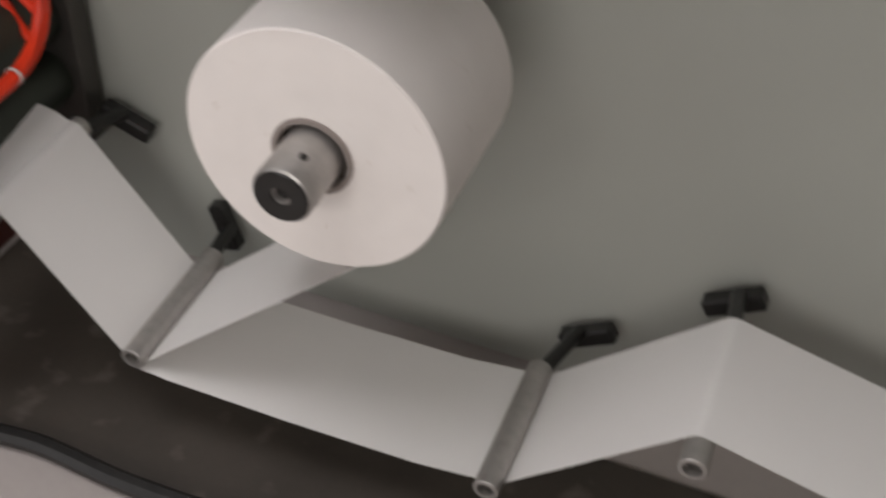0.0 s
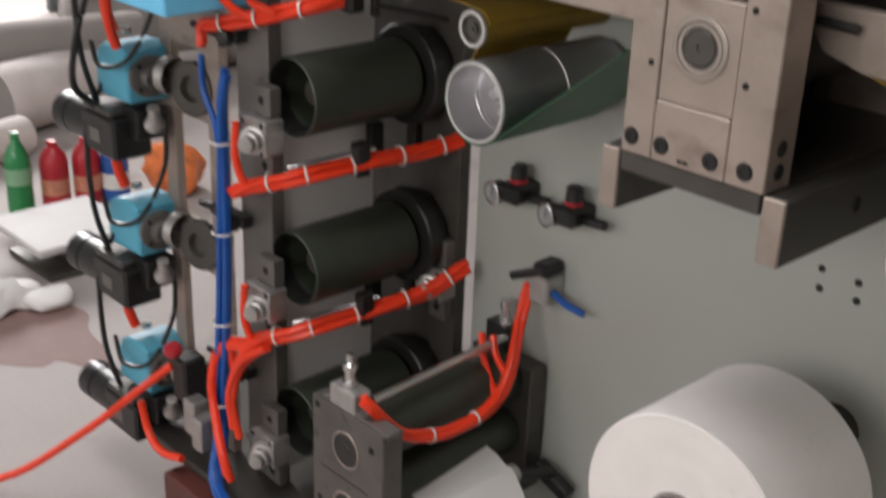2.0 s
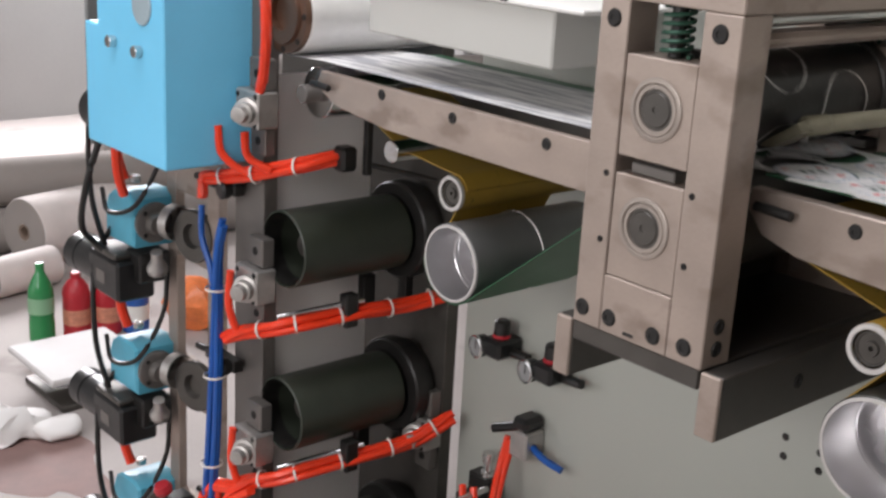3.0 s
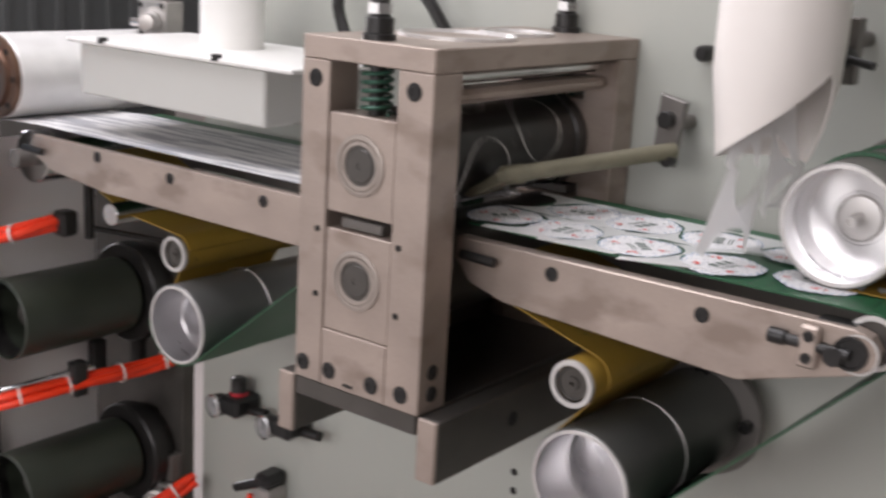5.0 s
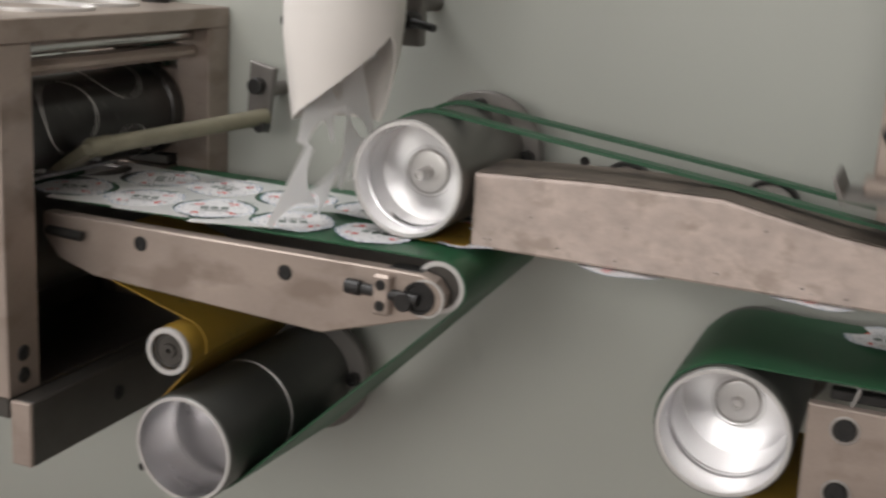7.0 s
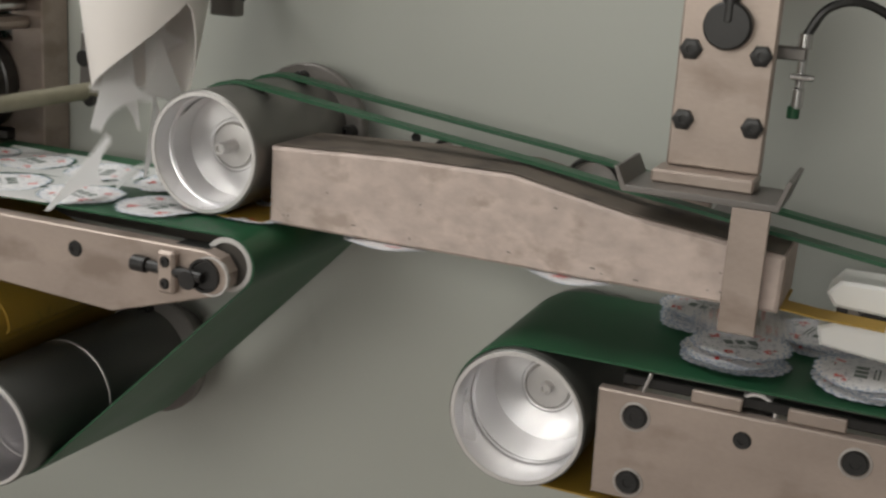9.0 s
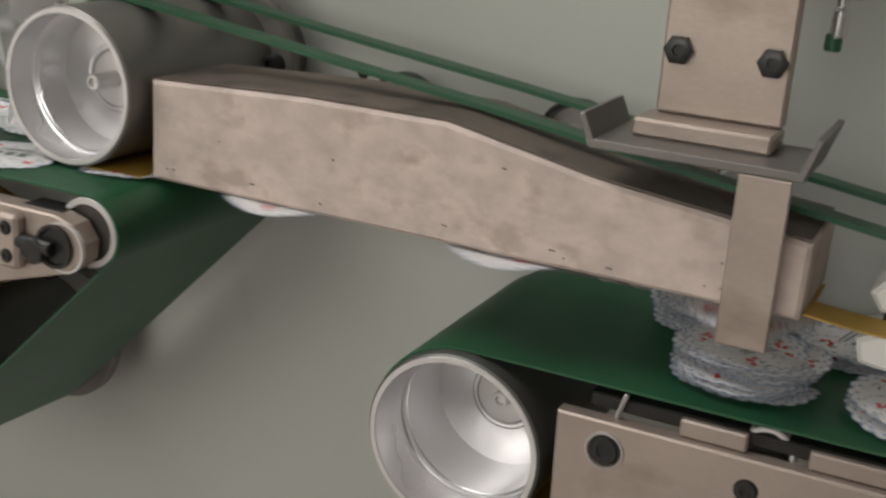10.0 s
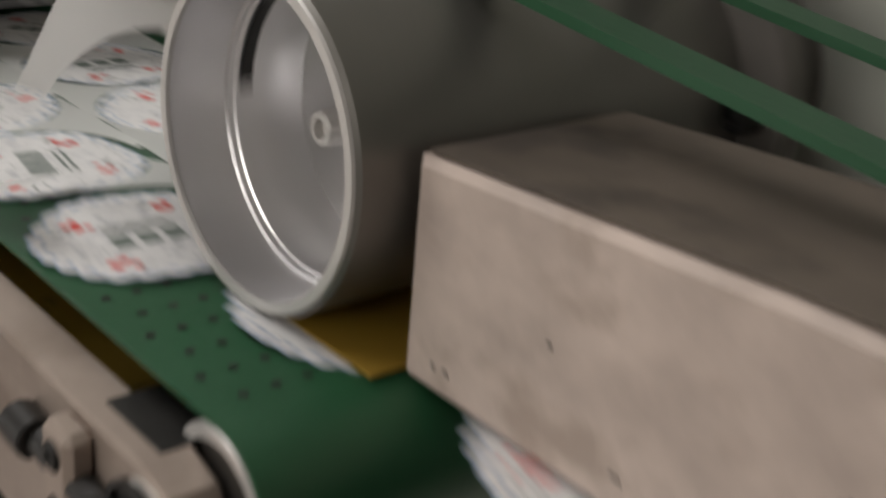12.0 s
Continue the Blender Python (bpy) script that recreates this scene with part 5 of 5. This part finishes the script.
part("hose", hose(shape(), [(0.16, 0.97, 0.26), (0.19, 0.96, 0.27), (0.24, 0.97, 0.24), (0.3, 1.0, 0.1), (0.32, 1.0, 0.012)], 0.012), RED_HOSE, lowbox)
# mat colour is lowered to include the shade under the machine
mat = thing("floor_mat", (-0.3, 1.1, 0), "oil-soaked rubber mat under the web, darkened by painted machine shade", "mat")
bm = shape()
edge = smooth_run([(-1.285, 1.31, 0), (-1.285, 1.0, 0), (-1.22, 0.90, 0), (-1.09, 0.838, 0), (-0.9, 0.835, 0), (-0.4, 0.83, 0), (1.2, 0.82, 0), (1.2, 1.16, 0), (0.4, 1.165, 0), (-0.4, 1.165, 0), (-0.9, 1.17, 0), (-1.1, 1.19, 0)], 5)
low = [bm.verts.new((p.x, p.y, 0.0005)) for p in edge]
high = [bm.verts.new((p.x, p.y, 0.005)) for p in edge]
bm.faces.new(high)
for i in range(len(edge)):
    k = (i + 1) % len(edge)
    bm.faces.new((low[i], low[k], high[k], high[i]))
part("mat", bm, surface("oily_shaded_rubber", (0.055, 0.045, 0.036), 0.6, 0, 0.3, 5, 120, 0.15, (0.12, 0.10, 0.085), 0.6), mat)
cable = thing("floor_cable", (-1.1, 0.85, 0.015), "thick black cable lying on the floor", "cable")
part("cable", hose(shape(), [(-1.30, 1.25, 0.30), (-1.30, 1.15, 0.12), (-1.29, 1.0, 0.03), (-1.23, 0.90, 0.018), (-1.10, 0.835, 0.018), (-0.96, 0.84, 0.018), (-0.80, 0.83, 0.018), (-0.62, 0.84, 0.018), (-0.3, 0.9, 0.018)], 0.016), BLACK, cable)

# ---- workshop behind ----
def paper_log(name, x, y, r, length, z, angle, material, label, category="roll"):
    t = thing(name, (x, y, 0), label, category, "stored rolls")
    d = Vector((math.cos(radians(angle)), math.sin(radians(angle)), 0))
    p = Vector((x, y, z))
    part("paper", lathe(shape(), p, d, [(r * 0.22, 0.01), (r * 0.24, 0), (r * 0.97, 0), (r, 0.008), (r, length - 0.008), (r * 0.97, length), (r * 0.2, length)], 40), material, t)
    part("end", lathe(shape(), p, d, [(r * 0.96, -0.0012), (r * 0.7, -0.002), (r * 0.45, -0.0012), (r * 0.25, -0.002)], 36), CLOTH if material is KRAFT else material, t, "grey wound end")
    part("core", lathe(shape(), p, d, [(r * 0.24, -0.003), (r * 0.16, -0.001), (r * 0.15, 0.2), (0, 0.2)], 24), surface("brown_core", (0.22, 0.16, 0.12), 0.8), t)
    return t


paper_log("wrapped_roll", -4.55, 1.70, 0.15, 0.62, 0.15, 104, KRAFT, "white paper roll wrapped in film on the floor")
paper_log("small_roll", -4.22, 1.42, 0.08, 0.3, 0.08, 104, KRAFT, "small white paper roll lying on the floor")
paper_log("small_roll", -4.2, 1.08, 0.085, 0.28, 0.085, 100, KRAFT, "small white paper roll lying on the floor")
paper_log("fabric_roll", -5.05, 0.2, 0.105, 2.6, 0.105, 80, CLOTH, "long grey fabric roll lying along the wall")
paper_log("fabric_roll", -5.07, 0.2, 0.105, 2.3, 0.315, 80, CLOTH, "long grey fabric roll stacked on another")
paper_log("fabric_roll", -5.3, 2.4, 0.19, 2.4, 0.19, 70, CLOTH, "long grey fabric roll lying along the wall")
paper_log("fabric_roll", -5.4, 2.45, 0.19, 2.4, 0.56, 70, CLOTH, "long grey fabric roll stacked on another")
sheetwall = thing("hanging_sheet", (-6.6, 2.0, 0), "dark grey corrugated sheet wall behind the rolls", "partition")
part("sheet", box(shape(), -6.65, -6.6, 2.95, 5.9, 0.0, 3.2, 0.01), CURTAIN, sheetwall)
for k in range(14):
    part("rib", box(shape(), -6.6, -6.57, 3.05 + 0.2 * k, 3.11 + 0.2 * k, 0.0, 3.2, 0.006), CURTAIN, sheetwall)
bottle = thing("plastic_bottle", (-3.71, 1.42, 0), "green plastic drink bottle standing on the floor", "bottle")
part("body", lathe(shape(), (-3.71, 1.42, 0), (0, 0, 1), [(0, 0.004), (0.04, 0), (0.046, 0.006), (0.046, 0.075), (0.043, 0.09), (0.046, 0.105), (0.046, 0.175), (0.044, 0.20), (0.03, 0.235), (0.016, 0.262), (0.014, 0.28), (0, 0.28)], 28), PET, bottle)
part("label", lathe(shape(), (-3.71, 1.42, 0.11), (0, 0, 1), [(0.0468, 0), (0.0468, 0.06)], 28), surface("pale_green_label", (0.22, 0.40, 0.24), 0.5), bottle, "pale green label")
part("cap", rod(shape(), (-3.71, 1.42, 0.275), (-3.71, 1.42, 0.295), 0.016, 16), PET, bottle)
BLUE_PLASTIC = surface("blue_bottle_plastic", (0.03, 0.10, 0.35), 0.2, 0, 0.1)
for x, y, film, colour in ((-3.69, 1.545, RED_PLASTIC, "red"), (-3.66, 1.655, RED_PLASTIC, "red"), (-3.62, 1.745, BLUE_PLASTIC, "blue")):
    drink = thing("drink_bottle", (x, y, 0), colour + " plastic drink bottle standing on the floor", "bottle", "drink bottles")
    part("body", lathe(shape(), (x, y, 0), (0, 0, 1), [(0, 0.004), (0.044, 0), (0.050, 0.006), (0.050, 0.08), (0.046, 0.095), (0.050, 0.11), (0.050, 0.165), (0.045, 0.19), (0.028, 0.215), (0.016, 0.225), (0, 0.225)], 28), film, drink)
    part("label", lathe(shape(), (x, y, 0.05), (0, 0, 1), [(0.0508, 0), (0.0508, 0.06)], 28), YELLOW_LABEL if colour == "red" else TIE, drink, "pale printed label")
    part("cap", rod(shape(), (x, y, 0.222), (x, y, 0.245), 0.018, 16), film, drink)
toys = thing("orange_bag", (-3.55, 1.95, 0), "crumpled orange and red plastic bag on the floor", "bag")
bm = shape()
bmesh.ops.create_icosphere(bm, subdivisions=3, radius=0.11, matrix=Matrix.Translation((-3.55, 1.95, 0.085)))
for v in bm.verts:
    v.co += 0.04 * noise.noise_vector(v.co * 14)
    v.co.z = max(0.001, v.co.z)
part("bag", bm, surface("orange_film", (0.75, 0.20, 0.06), 0.35, 0, 0.3, 30), toys)
bench = thing("platform_scale", (-3.2, 1.35, 0), "grey platform scale with a flat steel top", "scale")
part("top", box(shape(), -3.42, -3.06, 1.18, 1.53, 0.10, 0.125, 0.006), WOOD, bench)
part("column", box(shape(), -3.27, -3.19, 1.32, 1.40, 0.02, 0.0995, 0.003), STEEL_DARK, bench)
part("foot", box(shape(), -3.38, -3.08, 1.22, 1.49, 0.0, 0.0195, 0.003), STEEL_DARK, bench)
for k, (x, y, r) in enumerate(((-3.03, 1.02, 0.11), (-2.95, 1.13, 0.07), (-3.12, 0.95, 0.08))):
    rag = thing("crumpled_paper", (x, y, 0), "crumpled white paper scrap on the floor", "paper scrap", "paper scraps")
    bm = shape()
    bmesh.ops.create_icosphere(bm, subdivisions=3, radius=r, matrix=Matrix.Translation((x, y, r * 0.35)) @ Matrix.Diagonal((1, 1, 0.5, 1)))
    for v in bm.verts:
        v.co += r * 0.45 * noise.noise_vector(v.co * 13 + Vector((k, 0, 0)))
        v.co.z = max(0.001, v.co.z)
    part("scrap", bm, PAPER, rag)
spill = thing("floor_stain", (-2.75, 1.05, 0), "dark reddish stain on the concrete floor", "stain")
bm = shape()
ring = [bm.verts.new((-2.78 + (0.24 + 0.05 * math.sin(3 * a) + 0.03 * math.sin(7 * a)) * math.cos(a), 1.04 + (0.15 + 0.03 * math.sin(4 * a)) * math.sin(a), 0.0006)) for a in (2 * math.pi * i / 40 for i in range(40))]
bm.faces.new(ring)
part("stain", bm, surface("dried_stain", (0.24, 0.15, 0.135), 0.7, 0, 0.2, 12), spill)

# ---- doilies and the cut web ----
PERIOD, SPEED, FAST = 0.2555, 0.405, 0.80
PITCH = PERIOD * SPEED
ROWS_Y = (1.040, 1.146)


def doily_mesh(seed):
    """A paper disc with a scalloped edge, printed flowers, bars and a lace border."""
    rnd = random.Random(seed)
    bm = shape()
    lobes, n = 24, 144
    ph = rnd.random() * 6

    def wave(r, a):
        k = r / 0.05
        return (0.0013 * math.sin(2 * a + ph) + 0.0008 * math.sin(5 * a + 2 * ph)) * k * k + 0.0006

    rings = [[bm.verts.new((0, 0, 0.0006))]]
    for r in (0.020, 0.036, 0.0410, 0.0430, 0.0450):
        rings.append([bm.verts.new((r * math.cos(a), r * math.sin(a), wave(r, a))) for a in (2 * math.pi * i / n for i in range(n))])
    lobe = [0.0462 + 0.0026 * abs(math.sin(lobes * math.pi * i / n)) for i in range(n)]
    for cut in (-0.0012, 0.0):
        rings.append([bm.verts.new(((q + cut) * math.cos(2 * math.pi * i / n), (q + cut) * math.sin(2 * math.pi * i / n), wave(q, 2 * math.pi * i / n))) for i, q in enumerate(lobe)])
    for k, (a, b) in enumerate(zip(rings, rings[1:])):
        for i in range(n):
            j = (i + 1) % n
            f = bm.faces.new((a[0], b[i], b[j]) if len(a) == 1 else (a[i], b[i], b[j], a[j]))
            if k == 6 or (k == 5 and i % 6 in (0, 5)) or (k == 3 and i % 6 in (2, 3)):
                f.material_index = 3

    def dab(x, y, r, sides, material, turn=0.0, stretch=1.0):
        vs = []
        for q in range(sides):
            a = turn + 2 * math.pi * q / sides
            px, py = x + r * math.cos(a), y + r * stretch * math.sin(a)
            vs.append(bm.verts.new((px, py, wave(math.hypot(px, py), math.atan2(py, px)) + 0.0003)))
        bm.faces.new(vs).material_index = material

    for q in range(4):
        a = math.pi / 4 + q * math.pi / 2 + 0.2 * rnd.random()
        for _ in range(7):
            x, y = 0.031 * math.cos(a) + rnd.uniform(-0.006, 0.006), 0.031 * math.sin(a) + rnd.uniform(-0.005, 0.005)
            dab(x, y, rnd.uniform(0.0012, 0.0026), 6, 1, rnd.random())
        for _ in range(4):
            x, y = 0.033 * math.cos(a + 0.28) + rnd.uniform(-0.004, 0.004), 0.033 * math.sin(a + 0.28) + rnd.uniform(-0.004, 0.004)
            dab(x, y, rnd.uniform(0.001, 0.002), 5, 2, rnd.random(), 0.6)
    for _ in range(26):
        a, r = rnd.uniform(0, 6.283), rnd.uniform(0.012, 0.041)
        dab(r * math.cos(a), r * math.sin(a), rnd.uniform(0.0006, 0.0016), 5, 2, rnd.random(), 0.5)
    for x, w in ((-0.012, 0.0042), (0.0, 0.0042), (0.012, 0.0042)):
        vs = [bm.verts.new((x + sx * w, -0.004 + sy * 0.006, 0.001)) for sx, sy in ((-1, -1), (1, -1), (1, 1), (-1, 1))]
        bm.faces.new(vs).material_index = 2
    for y in (0.008, 0.012):
        vs = [bm.verts.new((sx * 0.015, y + sy * 0.0008, 0.001)) for sx, sy in ((-1, -1), (1, -1), (1, 1), (-1, 1))]
        bm.faces.new(vs).material_index = 2
    bmesh.ops.recalc_face_normals(bm, faces=bm.faces[:])
    data = mesh_of("doily", bm, DOILY_PAPER)
    for m in (RED_INK, GREEN_INK, BLUE_INK):
        data.materials.append(m)
    return data


HOLE, EDGES = 0.0494, {(0, 0): -0.062, (0, 1): 0.053, (1, 0): -0.053, (1, 1): 0.058}


def strand_mesh(row, side):
    """One length of the waste web between the thinnest points beside two holes; its origin lies on the strand's line."""
    bm = shape()
    n, outer = 36, EDGES[row, side]
    line = outer * 0.92
    cols = []
    for i in range(n + 1):
        x = PITCH * (i / n - 0.5)
        d = PITCH / 2 - abs(x)
        bite = HOLE + 0.0007 * math.sin(math.atan2(1, d + 0.004) * 60)
        inner = math.copysign(math.sqrt(max(0.0, bite * bite - d * d)), outer)
        cols.append([bm.verts.new((x, inner + (outer - inner) * k / 4 - line, 0.0012 * math.sin(26 * x + 3 * row) * k / 4)) for k in range(5)])
    for a, b in zip(cols, cols[1:]):
        for k in range(4):
            bm.faces.new((a[k], b[k], b[k + 1], a[k + 1]))
    return mesh_of("web_strand", bm, THIN_PAPER), line


# where each strand of the waste web leaves the belt, where it enters the duct, and its crosswise direction there
RISE = {(0, 0): ((-0.186, 0), (-0.166, 1.052), (0.66, 0.75, 0.0)),
        (0, 1): ((-0.172, 0), (-0.150, 1.072), (0.60, 0.80, 0.0)),
        (1, 0): ((-0.166, 0), (-0.136, 1.088), (0.45, 0.88, 0.0)),
        (1, 1): ((-0.156, 0), (-0.118, 1.104), (0.55, 0.82, 0.0))}


def strand_path(key, y):
    """Points along a strand's rise, 5 mm apart."""
    (fx, _), (hx, hy), _ = RISE[key]
    a, b, c = Vector((fx, y, 1.3876)), Vector((fx + 0.035, y, 1.392)), Vector((hx, hy, 1.515))
    curve = [a * (1 - u) ** 2 + b * 2 * u * (1 - u) + c * u * u for u in (i / 60 for i in range(61))]
    curve += [Vector((hx + (CX - hx) * min(1, k / 20), hy + (CY - hy) * min(1, k / 20), 1.515 + 0.01 * k)) for k in range(1, 94)]
    out, gone = [curve[0]], 0.0
    for p, q in zip(curve, curve[1:]):
        step = (q - p).length
        while gone + step >= 0.005:
            p = p.lerp(q, (0.005 - gone) / step)
            out.append(p)
            step, gone = (q - p).length, 0.0
        gone += step
    return out


DOILY = [doily_mesh(s) for s in range(3)]
STRAND = {key: strand_mesh(*key) for key in RISE}
RISING = {key: strand_path(key, ROWS_Y[key[0]] + STRAND[key][1]) for key in RISE}
INDEX_TIMES = (2.3, 5.0, 6.7)
STACK_X, STACK_STEP, LAYER, BELT_Z = 0.53, 0.125, 0.0023, 1.3085


def doily_x(age):
    """Place along the run, by the time since the cut at the press."""
    cut, meet = -0.49, 0.065
    t1 = (meet - cut) / SPEED
    return cut + SPEED * age if age < t1 else min(STACK_X, meet + FAST * (age - t1))


T_RUN = 0.555 / SPEED + (STACK_X - 0.065) / FAST
PHASE = 0.045
DOILIES, CELLS = [], []


def batch(t):
    return sum(t >= q for q in INDEX_TIMES)


def shove(t, born_batch):
    """How far the stacking belt has carried a stack begun in that batch."""
    total = 0.0
    for q in INDEX_TIMES[born_batch:]:
        total += STACK_STEP * min(1.0, max(0.0, (t - q) / 0.3))
    return total


count = {}
cut_times = [PHASE - 2.0 + PERIOD * k for k in range(int((12.0 + 2.0) / PERIOD) + 1)]
for row, y in enumerate(ROWS_Y):
    for k, t0 in enumerate(cut_times):
        t0 = t0 + row * PERIOD / 2
        land = t0 + T_RUN
        b = batch(max(land, 0))
        count[row, b] = count.get((row, b), 0) + 1
        layer = count[row, b] + (9 if b == 0 else 0)
        rnd = random.Random(1000 * row + k)
        spin = rnd.uniform(0, 360)
        dx, dy = rnd.uniform(-0.010, 0.010), rnd.uniform(-0.006, 0.006)
        tilt = rnd.uniform(-1.5, 1.5)
        ob = new("doily", DOILY[k % 3])
        tagged(ob, "round white paper doily with red flowers and a scalloped blue edge", "doily", "doilies")
        DOILIES.append((ob, t0, land, row, y, b, layer, spin, dx, dy, tilt, k))
        if t0 > -1.6:
            for side in (0, 1):
                cell = new("waste_web_piece", STRAND[row, side][0])
                tagged(cell, "white waste paper strand cut out between round holes", "paper web", "waste web pieces")
                CELLS.append((cell, t0 + PERIOD / 2, row, side, y + STRAND[row, side][1], k))
# stacks that were there before: under the ejector and farther along the belt
for row, y in enumerate(ROWS_Y):
    for col in range(3):
        for n in range(9 if col == 0 else 10):
            rnd = random.Random(77 * row + 13 * col + n)
            ob = new("doily", DOILY[n % 3])
            tagged(ob, "round white paper doily with red flowers and a scalloped blue edge", "doily", "doilies")
            DOILIES.append((ob, None, col, row, y, 0, n, rnd.uniform(0, 360), rnd.uniform(-0.010, 0.010), rnd.uniform(-0.007, 0.007), rnd.uniform(-1.5, 1.5), n))


# ---- what moves ----
def turning(ob, rate, phase=0.0, until=12.0):
    """A part that turns about its own y axis through its origin, rate in degrees a second."""
    base = Vector(ob.location)
    rows = [(0.1 * i, Matrix.Translation(base) @ pose(0, 0, 0, 0, phase + rate * 0.1 * i, 0)) for i in range(int(until * 10) + 1)]
    walk(ob, rows)


def slot_angle(t):
    """Turn of the transfer drum, in degrees: the moments at which its slot stands to the left."""
    marks = [(-0.31, 0), (0.24, 1), (5.75, 11), (6.3, 12), (6.86, 13), (7.43, 14), (9.66, 18), (11.48, 21), (12.05, 22), (12.6, 23)]
    for (t0, n0), (t1, n1) in zip(marks, marks[1:]):
        if t <= t1:
            return -360 * (n0 + (n1 - n0) * (t - t0) / (t1 - t0))
    return -360 * marks[-1][1]


def doily_rows(item):
    ob, t0, land, row, y, b, layer, spin, dx, dy, tilt, k = item
    if t0 is None:
        col = land
        rows = []
        for t in (0, 2.3, 2.45, 2.6, 5.0, 5.15, 5.3, 6.7, 6.85, 7.0, 12.0):
            rows.append((t, pose(STACK_X - 0.05 * row + STACK_STEP * col + shove(t, 0) + dx, y + 0.078 + dy, BELT_Z + LAYER * layer, tilt, tilt, spin)))
        return rows
    out = []
    zstack = BELT_Z + LAYER * (layer - 1)

    def at(t):
        age = t - t0
        if age < -0.08:
            return pose(-0.5385, y, 1.42 + 0.0002 * k, 0, 0, spin)
        if age < 0:
            return pose(-0.5385 + 0.05 * (age + 0.08) / 0.08, y, 1.42 - 0.033 * (age + 0.08) / 0.08, 0, 0, spin)
        if t < land:
            x = doily_x(age)
            under = min(1.0, max(0.0, (x + 0.09) / 0.10))
            late = min(1.0, max(0.0, (x - 0.34) / 0.19))
            return pose(x, y + 0.046 * under + 0.012 * late, 1.3866 + (1.3832 - 0.0075 * max(x, 0) - 1.3866) * min(1.0, max(0.0, (x - 0.045) / 0.06)), 0, 0, spin)
        fall = min(1.0, (t - land) / 0.12)
        x = STACK_X - 0.05 * row + dx + shove(t, b) - shove(max(land, 0), b)
        return pose(x if fall == 1 else STACK_X + (x - STACK_X) * fall, y + 0.058 + 0.02 * fall + dy * fall, 1.379 + (zstack - 1.379) * fall, tilt * fall, tilt * fall, spin)

    stops = {0.0, 12.0}
    for q in (t0 - 0.1, t0 - 0.07, t0, t0 + 0.3, t0 + 0.6, t0 + 0.9, t0 + 1.068, t0 + 1.2, t0 + 1.35, t0 + 1.5, land - 0.04, land, land + 0.06, land + 0.12, *[q + d for q in INDEX_TIMES for d in (0, 0.15, 0.3) if q > land]):
        if 0 < q < 12:
            stops.add(round(q * FPS) / FPS)
    return [(t, at(t)) for t in sorted(stops)]


def cell_rows(item):
    ob, t0, row, side, y, k = item
    lift, cross, run = RISE[row, side][0][0], Vector(RISE[row, side][2]), RISING[row, side]
    flat = (lift + 0.49) / SPEED

    def at(t):
        age = t - t0
        if age < -0.08:
            return pose(-0.5385, y, 1.405 + 0.0002 * k)
        if age < 0:
            return pose(-0.5385 + 0.05 * (age + 0.08) / 0.08, y, 1.405 - 0.0176 * (age + 0.08) / 0.08)
        if age < flat:
            return pose(-0.49 + SPEED * age, y, 1.3876)
        s = SPEED * (age - flat)
        i = min(len(run) - 2, int(s / 0.005))
        p = run[i].lerp(run[i + 1], min(1.0, s / 0.005 - i))
        ahead, behind = run[min(len(run) - 1, i + 3)], run[i - 10] if i >= 10 else run[0] - Vector((0.005 * (10 - i), 0, 0))
        way = (ahead - behind).normalized()
        turn = min(1.0, max(0.0, (s - 0.03) / 0.09))
        over = Vector((0, 1, 0)).lerp(cross, turn)
        over = (over - way * over.dot(way)).normalized()
        up = way.cross(over)
        m = Matrix((way, over, up)).transposed().to_4x4()
        m.translation = p + Vector((0, 0, 0.0002 * (k % 9)))
        return m

    stops = {0.0, 12.0}
    for q in (t0 - 0.1, t0 - 0.07, t0, t0 + 0.35, t0 + flat, *[t0 + flat + 0.05 * i for i in range(1, 11)], t0 + flat + 1.0, t0 + flat + 2.5, t0 + flat + 3.2):
        if 0 < q < 12:
            stops.add(round(q * FPS) / FPS)
    return [(t, at(t)) for t in sorted(stops)]


def motions():
    base = Vector(FEED.location)
    walk(FEED, [(t / 10, Matrix.Translation(base) @ pose(0, 0, 0, 0, slot_angle(t / 10), 0)) for t in range(121)])
    turning(DRUM_A, 382)
    turning(DRUM_B, 376)
    turning(DRUM_C, -20)
    turning(ROLL, 152)
    turning(die, -380)
    turning(TOPROLL, -350)
    for i, c in enumerate(DRUM_TURN):
        turning(c, 340 * (-1) ** i)
    base = Vector(ejector.location)
    rows = []
    for i in range(int(12.0 / 0.04) + 1):
        t = 0.04 * i
        up = 0.5 - 0.5 * math.cos(2 * math.pi * (t - 9.5) / 0.2545)
        rows.append((t, Matrix.Translation(base + Vector((0, 0, 0.045 * up)))))
    walk(ejector, [(t, m) for t, m in rows])
    for item in DOILIES:
        walk(item[0], doily_rows(item))
    for item in CELLS:
        walk(item[0], cell_rows(item))


motions()
